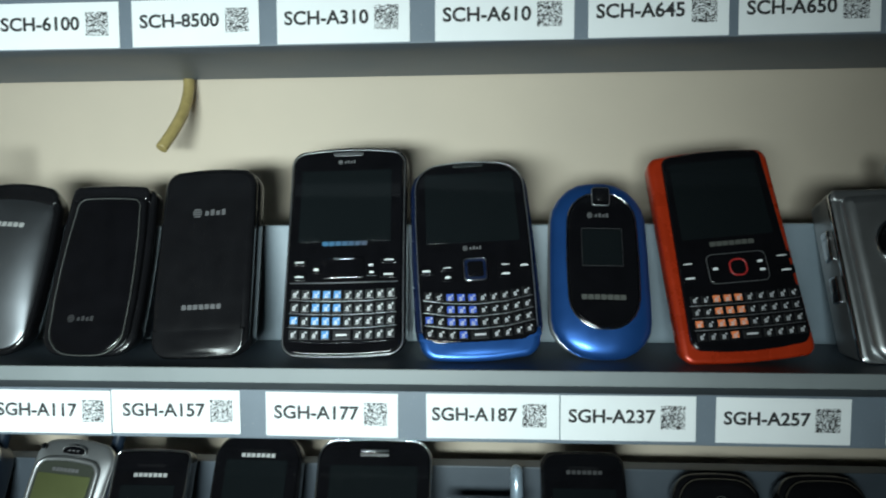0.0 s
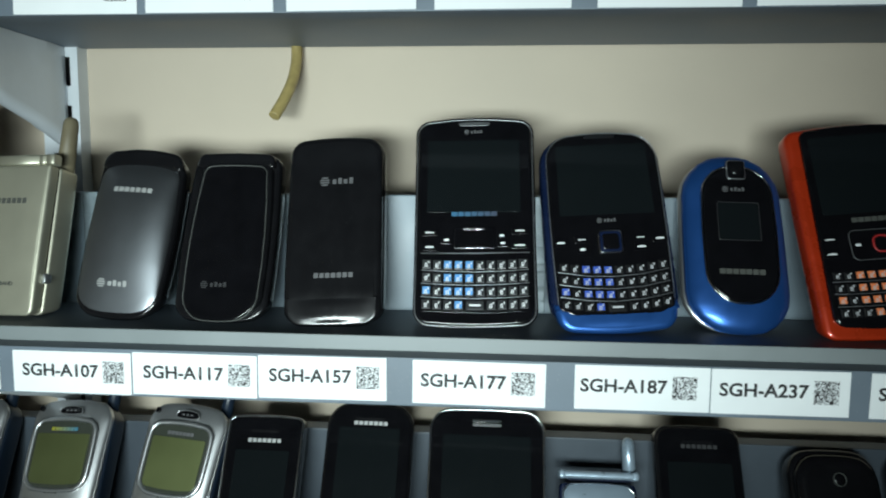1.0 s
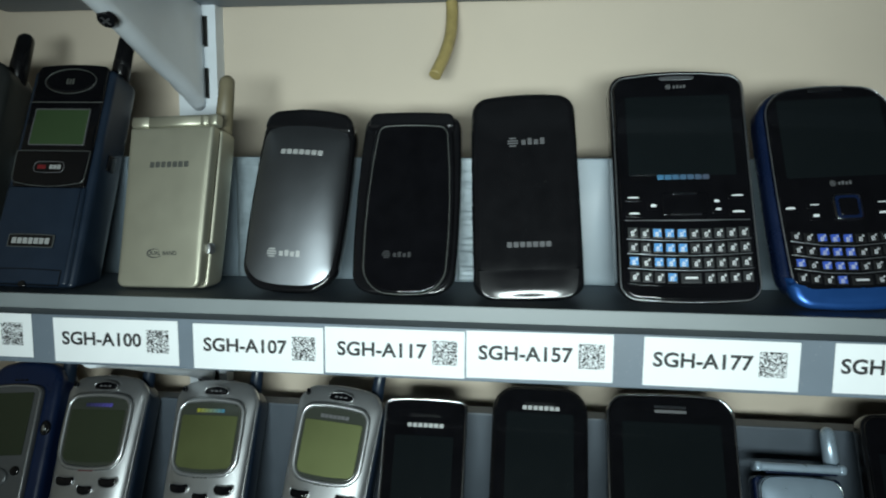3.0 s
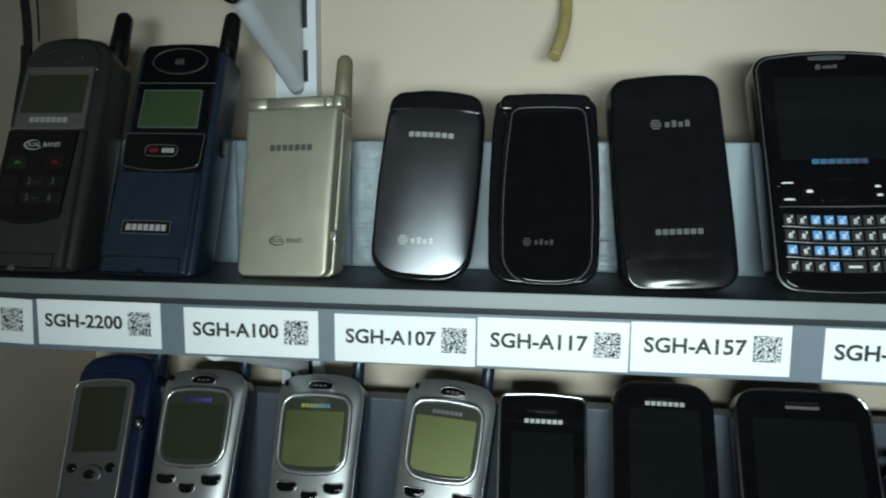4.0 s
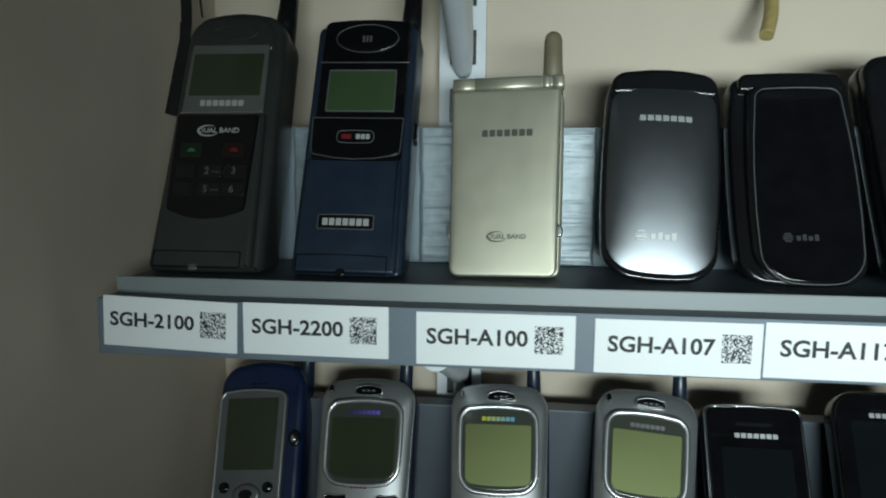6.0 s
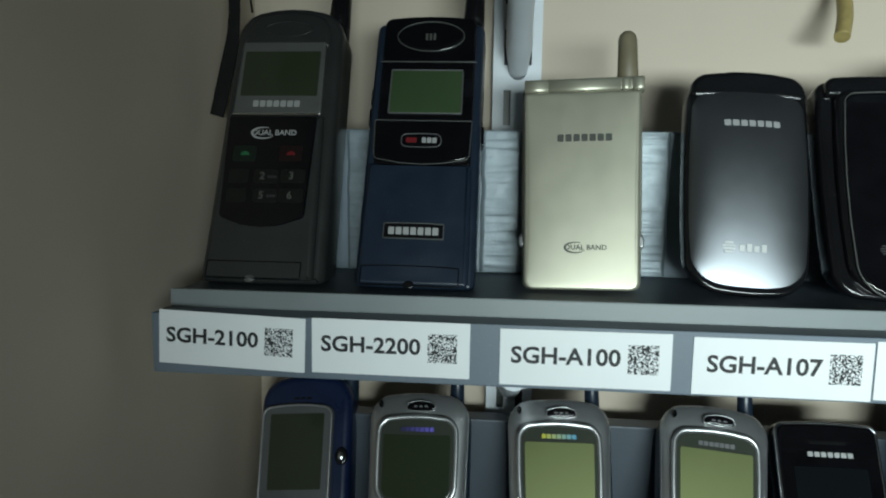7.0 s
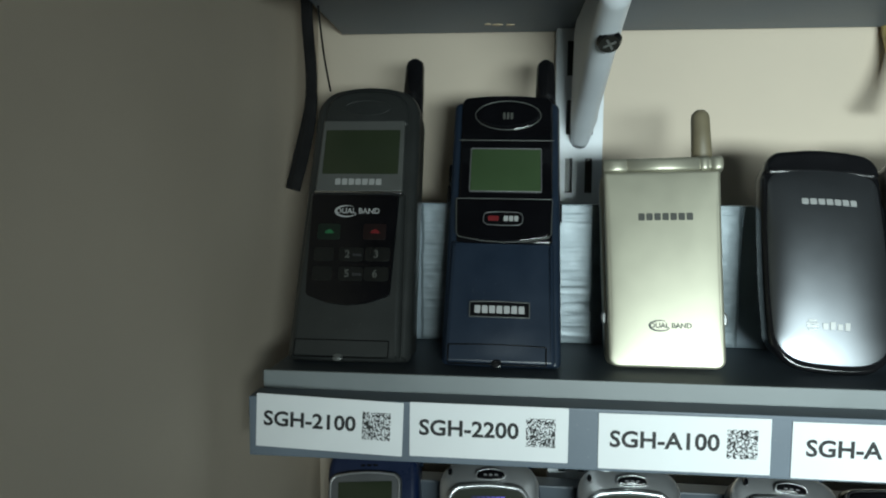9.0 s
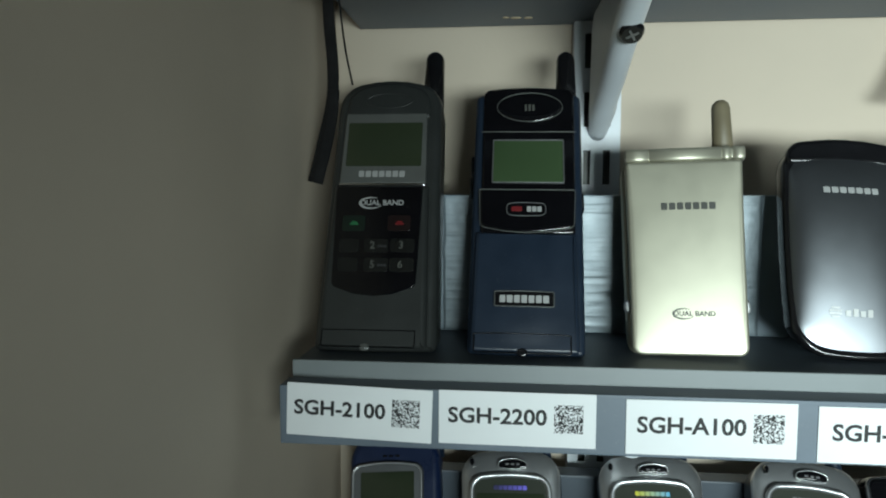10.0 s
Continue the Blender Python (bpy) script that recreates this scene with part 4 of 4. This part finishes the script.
def orange_qwerty():
    p = phone("qwerty_phone", "orange-red and black keyboard phone leaning to one side")
    solid("body", quad(63.4, 61.8, 108, 5.5, 5.5, bt=2.2, bb=1.5), 2.0, 13.5, ORANGE, p, (3.0, 2.8), (3, 4))
    front = solid("front", quad(56.5, 50.5, 99.0, 4.5, 3.5, bt=2.0, bb=2.6, u=1.2, v=7.4), -0.2, 3.0, GLOSS, p, (1.4, 1.4), (0, 0), 0.15)
    solid("earpiece", quad(17, 18, 2.2, 0.8, 0.8, bt=0.3, u=-0.6, v=106.0), 0.9, 3, RED, p, (0.5, 0.4), (0, 0))
    thin("display", quad(45, 43.5, 41, 0.8, 0.8, u=0.8, v=61.5), -0.42, LCD_OFF, front)
    bars("wordmark", 2.0, 58.2, 22.0, 2.8, 7, -0.48, PRINT_DARK, front, "", 0.15)
    pad = solid("control_pad", quad(29, 29, 15.0, 3, 3, u=2.2, v=38.0), -0.8, 0.2, GLOSS, front, (0.8, 0.5), (0, 0), 0.1)
    band("pad_rim", quad(29, 29, 15.0, 3, 3, u=2.2, v=38.0), 0.3, -0.8, 0.4, PRINT_DIM, pad)
    band("pad_ring", quad(8.8, 8.8, 8.8, 3.4, 3.4, u=2.4, v=41.2), 0.9, -1.5, 1.0, RED, pad)
    for u, v in ((-8.7, 45.5), (13.3, 47.6), (13.8, 43.4)):
        thin("mark", quad(2.6, 2.6, 1.3, 0.3, 0.3, u=u, v=v - 0.6, n=1), -1.0, LEGEND, pad, 0.15)
    call_keys(p, [(-21.4, 49.2, 5.2, 0.8), (-21.6, 42.0, 5.2, 1.1), (24.4, 49.6, 5.2, 0.8), (25.0, 42.4, 5.4, 1.1)], -0.45, LEGEND)
    qwerty(p, 54.5, 34.6, 10.0, -0.4, KEY_ORANGE, LEGEND_DIM, 0.5, u=1.9)
    return p


def silver_slider():
    p = phone("camera_phone", "silver phone with a large round camera housing")
    solid("body", quad(50, 52, 90, 4, 4, bt=1.0, bb=1.0), 4.0, 26, CAST, p, (3.0, 3.0), (3, 4))
    cover = solid("cover", quad(43, 46, 84, 8, 4, bt=1.0, bb=2.0, u=2, v=2.5), -0.5, 6, CAST, p, (5.0, 4.5), (0, 0), 0.6, "", 8)
    solid("hinge", quad(50, 50, 7, 3, 3, u=0, v=84), 3.0, 12, CAST, p, (2.0, 2.0), (0, 0))
    band("edge_trim", quad(50.4, 52.4, 90.2, 4, 4, bt=1.0, bb=1.0), 1.6, 3.8, 3.0, CHROME, p)
    band("camera_ring", oval(14.5, 14.5, 4, 60), 3.0, -2.2, 4, CHROME, cover)
    solid("camera_eye", oval(11.8, 11.8, 4, 60), -1.0, 1.0, GLOSS, cover, (1.5, 0.8), (0, 0), 0.8)
    for v, h in ((66, 5), (55, 12), (33, 14)):
        solid("side_key", quad(3.2, 3.2, h, 1.2, 1.2, u=-26.0, v=v), 9, 16, CHROME, p, (0.8, 0.8), (0.8, 0.8))
    stub("aerial", 18, 84, 113, 4.6, 4.0, 18, CAST, p)
    return p


KEY_GREY = surface("grey_key", (0.035, 0.036, 0.038), 0.22, var=0.1)
LEGEND_DIM = surface("grey_legend", (0.50, 0.50, 0.52), 0.4, var=0.03)
BASE = 0.288
tagged(tube("strap_cord", [(-0.4740, 0.338, 1.5420), (-0.4790, 0.345, 1.560), (-0.4820, 0.347, 1.580), (-0.4840, 0.347, 1.600)], 0.0005, STRAP), "thin black cord of the wrist strap", "strap")
stand(tall_bar_phone(), -0.4548, BASE - 0.001, TOP)
stand(navy_bar_phone(), -0.3908, BASE, TOP, roll=0.5)
stand(champagne_flip(), -0.3239, BASE + 0.0038, TOP, lean=LEAN_BACK - 7.0, roll=-1.6, turn=-6, tall=1.012)
stand(gunmetal_flip(), -0.2584, BASE + 0.0024, TOP, lean=LEAN_BACK - 1.6, roll=3.0, tall=0.995)
stand(black_flip(), -0.2003, BASE + 0.002, TOP)
stand(matt_flip(), -0.1394, BASE + 0.004, TOP, roll=-2.9)
stand(black_qwerty(), -0.0655, BASE + 0.0078, TOP, roll=-1.5)
stand(blue_qwerty(), 0.0062, BASE + 0.003, TOP, roll=-3.2, turn=3)
stand(blue_flip(), 0.0664, BASE + 0.004, TOP, lean=LEAN_BACK + 2.0, roll=1.2, tall=1.055)
stand(orange_qwerty(), 0.1360, BASE + 0.001, TOP, roll=-5.4, tall=1.034)
stand(silver_slider(), 0.2150, BASE + 0.002, TOP, roll=-1.0)


# ---- phones on the shelf below ----
UNDER, BASE2 = TOP - 0.1770, 0.3035


def pocket_phone():
    p = phone("bar_phone", "navy phone with a tall display in a silver bezel", group="phones on the lower shelf")
    solid("body", quad(47, 49, 116, 6, 9, bt=5, bb=1), 3.5, 24, NAVYBLUE, p, (4, 4), (4, 5))
    front = solid("front_bezel", quad(37, 38.5, 78, 9, 4, bt=2, u=-3.6, v=26), 0.5, 5, DULL, p, (1.5, 1.5), (0, 0), 0.2)
    band("bezel_line", quad(36.0, 37.5, 77, 9, 4, bt=2, u=-3.6, v=26.5), 1.1, -0.1, 0.9, SILVER, front)
    thin("display", quad(27.4, 28.4, 36, 0.8, 0.8, u=-3.4, v=64.5), 0.0, LCD_DARK, front)
    for u in (-15.5, 8.0):
        solid("side_button", oval(2.9, 2.7, u, 56.0, 16), -0.8, 0.6, GLOSS, front, (1.2, 0.8), (0, 0), 0.3)
    pad = solid("control_pad", oval(7.4, 5.4, -3.0, 52.5, 24), -1.2, 0.6, DULL, front, (2.0, 1.0), (0, 0), 0.3)
    solid("pad_centre", oval(3.6, 2.6, -3.0, 52.5, 18), -2.0, -0.8, GLOSS, pad, (1.0, 0.6), (0, 0), 0.3)
    wheel = solid("side_wheel", oval(3.4, 4.6, 19.6, 80.0, 22), 3, 9, MATT, p, (1.2, 1.2), (1, 1))
    solid("wheel_cap", oval(1.7, 2.2, 19.6, 80.0, 16), 2.2, 4, CHROME, wheel, (0.8, 0.8), (0, 0), 0.2)
    bars("earpiece_slots", -2.0, 108.5, 10, 1.2, 3, 3.2, MATT, p, "", 0.4)
    stub("aerial", 21.5, 108, 142, 4.4, 3.8, 14, NAVY, p)
    return p


def round_bar_phone(screen, material, mark):
    p = phone("bar_phone", "silver bar phone with navy back, rounded display and stub aerial", group="phones on the lower shelf")
    solid("body", quad(47.5, 51.0, 110, 8, 9, bt=3.0, bb=2), 6.0, 23, NAVY, p, (3, 3), (4, 5))
    front = solid("front_shell", quad(43.5, 51.0, 111.5, 14, 9, bt=3.5, bb=3, u=-0.6), 4.6, 8, SILVER, p, (0.4, 0.4), (0.4, 0.4), 5.0, "", 3, 5)
    band("display_rim", quad(39.5, 41.0, 39.0, 8, 6.0, bt=2.2, bb=2.2, bs=0.03, u=-1.0, v=63.2), 2.6, -1.3, 1.6, SILVER, front)
    solid("display_glass", quad(35.2, 36.6, 34.6, 6, 4.5, bt=1.8, bb=1.8, bs=0.03, u=-1.0, v=65.4), -0.75, 0.4, LCD_STRIP, front, (0.8, 0.3), (0, 0), 0.2)
    thin("display", quad(32.6, 33.6, 27.6, 3.0, 1.2, bb=1.2, u=-1.0, v=66.8), -1.1, screen, front)
    ear = solid("earpiece", quad(14.6, 13.4, 2.6, 1.2, 1.2, bt=1.4, bb=0.5, u=0.4, v=106.4), -0.9, 0.4, GLOSS, front, (0.9, 0.5), (0, 0), 0.1)
    band("earpiece_rim", quad(15.6, 14.4, 3.4, 1.5, 1.5, bt=1.5, bb=0.6, u=0.4, v=106.0), 0.5, -0.8, 0.6, SILVER, ear)
    bars("earpiece_slots", 0.4, 107.9, 8, 1.0, 3, -1.12, PRINT_DIM, ear, "", 0.5)
    bars("wordmark", -1.0, 97.0, 17, 2.4, 7, -1.2, mark, front, "rainbow foil lettering", 0.2)
    bars("lower_mark", -1.5, 61.4, 9, 1.2, 4, -1.0, BADGE_RED if screen is LCD_DARK else PRINT_DARK, front, "", 0.3)
    for u, w, v, tip in ((-13.0, 12, 54.6, 1.4), (13.0, 12, 54.6, 1.4), (0, 10, 51.8, 0.0)):
        key = solid("soft_key", quad(w * 0.8, w, 4.4, 1.9, 1.9, bt=-0.9, bb=0.9, u=u, v=v - 2.2 + tip), -1.4, 0.4, GLOSS, front, (0.9, 0.7), (0, 0), 0.3)
        band("key_rim", quad(w * 0.8 + 1, w + 1, 5.4, 2.2, 2.2, bt=-0.9, bb=0.9, u=u, v=v - 2.7 + tip), 0.5, -0.9, 0.6, SILVER, key)
    for row in range(3):
        for u in (-12, 0, 12):
            solid("key", oval(4.6, 2.4, u, 43 - row * 9, 16), -1.2, 0.4, material, front, (0.8, 0.6), (0, 0), 0.2, "", 2)
    solid("strap_eye", oval(1.1, 1.8, -20.2, 109.0, 14), 0.2, 3.0, GLOSS, front, (0.4, 0.4), (0, 0))
    stub("aerial", 17.6, 105, 139, 3.9, 3.4, 15, NAVY, p)
    return p


def rimmed_bar(w, h, r, rim, mark, label, screen, slot=False):
    p = phone("bar_phone", label, group="phones on the lower shelf")
    solid("body", quad(w, w, h, r, r, bt=1.2, bb=1.2), 1.6, 13, BLACK, p, (1.5, 1.5), (3, 4))
    front = solid("front", quad(w - 2.6, w - 2.6, h - 2.6, r - 1, r - 1, bt=1.2, bb=1.2, v=1.3), 0.0, 3, GLOSS, p, (1.0, 1.0), (0, 0), 0.1)
    if rim:
        band("rim", quad(w, w, h, r, r, bt=1.2, bb=1.2), 1.5, 0.2, 2.4, rim, p, "chrome rim")
    thin("display", quad(*screen[:2], screen[2], 0.8, 0.8, u=0, v=screen[3]), -0.2, LCD_OFF, front)
    thin("earpiece", quad(17, 17.5, 1.6, 0.7, 0.7, u=0, v=h - 9.0), -0.2, PRINT_DIM if slot else MATT, front, 0.25)
    if slot:
        thin("earpiece_line", quad(17, 17, 1.4, 0.6, 0.6, u=0, v=h - 6.6), -0.2, CHROME, front, 0.25)
    else:
        bars("wordmark", 0.5, h - (13.5 if rim else 10.5), 21, 2.6, 7, -0.25, mark, front, "silver lettering", 0.3)
    return p


def antenna_flip():
    p = phone("flip_phone", "pale silver-blue flip phone with a bright stub aerial", group="phones on the lower shelf")
    solid("body", quad(42, 44.5, 82, 4, 3), 8, 20, DEEPBLUE, p, (1.5, 1.5), (3, 4))
    cover = solid("cover", quad(39, 42, 80, 5, 6, bt=1.5, v=1), 4.0, 8, PALE, p, (0.5, 0.5), (0.4, 0.4), 4.6, "", 4, 5)
    band("cover_line", quad(38.6, 41.6, 79.6, 5, 6, bt=1.5, v=1.2), 0.7, 3.4, 1.0, CHROME, cover)
    hinge = solid("hinge", quad(46.5, 46.5, 4.2, 1.6, 1.6, v=84.2), 1.0, 9, PALE, p, (1.6, 2.0), (2, 2))
    for u in (-21.0, 21.0):
        solid("hinge_cap", quad(4.0, 4.0, 4.8, 1.6, 1.6, u=u, v=83.9), 0.6, 9.4, PALE, hinge, (1.4, 1.4), (1.4, 1.4))
    thin("hinge_line", quad(36, 36, 0.8, 0.2, 0.2, v=83.2, n=1), 1.8, DEEPBLUE, hinge)
    stub("aerial", 18.8, 84, 108, 3.9, 3.7, 9, PALE, p)
    return p


def low_clam(label):
    p = phone("flip_phone", label, group="phones on the lower shelf")
    solid("body", quad(48, 50, 102, 10, 12, bt=2.0, bb=1.5), 6, 20, BLACK, p, (3, 3), (4, 5))
    cover = solid("cover", quad(44, 46, 97, 10, 12, bt=2.0, bb=1.5, v=2), 0.0, 8, BLACK, p, (6.0, 4.2), (0.4, 0.4), 0.6, "", 8)
    solid("camera_eye", oval(3.0, 3.0, 0, 88, 18), -1.2, 0, GLOSS, cover, (0.8, 0.5), (0, 0), 0.3)
    band("camera_rim", oval(3.6, 3.6, 0, 88, 18), 0.4, -1.2, 0.8, BEZEL, cover)
    return p


DULL = surface("dull_silver_paint", (0.13, 0.135, 0.14), 0.36, metal=0.5, var=0.04, fine=3200, bump=0.02)
NAVYBLUE = surface("navy_blue_plastic", (0.006, 0.014, 0.046), 0.3, var=0.1, bump=0.02)
PALE = surface("pale_blue_silver_paint", (0.40, 0.50, 0.60), 0.3, metal=0.5, var=0.04, fine=3200, bump=0.02)
stand(pocket_phone(), -0.4510, BASE2 + 0.008, UNDER, roll=-4.0, lean=27, tall=1.06)
stand(round_bar_phone(LCD_DARK, SILVER, FOIL_BLUE), -0.3925, BASE2, UNDER, roll=-1.5, lean=27, tall=1.06)
stand(round_bar_phone(LCD_LIME, GUNMETAL, FOIL_GOLD), -0.3222, BASE2, UNDER, roll=-1.0, lean=27, tall=1.06)
stand(round_bar_phone(LCD_LIME, GUNMETAL, PRINT_DIM), -0.2568, BASE2, UNDER, roll=4.8, lean=27, tall=1.06)
stand(rimmed_bar(47, 110, 4, CHROME, PRINT, "black bar phone with a thin chrome rim", (33, 33, 40, 51)), -0.1965, BASE2, UNDER, lean=27, tall=1.06)
stand(rimmed_bar(53, 119, 12, None, PRINT, "black bar phone with rounded corners", (37, 37, 52, 54)), -0.1320, BASE2, UNDER, roll=0.5, lean=27, tall=1.06)
stand(rimmed_bar(68.5, 118, 11, CHROME, PRINT, "wide black touch phone with a chrome rim", (52, 52, 70, 34), True), -0.0590, BASE2, UNDER, lean=27, tall=1.06)
stand(antenna_flip(), 0.0075, BASE2, UNDER, lean=27, tall=1.06)
stand(rimmed_bar(48.5, 113, 7, None, PRINT_FAINT, "plain black bar phone with faint lettering", (36, 36, 44, 50)), 0.0655, BASE2, UNDER, lean=27, tall=1.06)
stand(low_clam("dark closed flip phone with a small camera eye"), 0.1430, BASE2, UNDER, lean=27, tall=1.06)
stand(low_clam("black closed flip phone with rounded shoulders"), 0.2030, BASE2, UNDER, lean=27, tall=1.06)
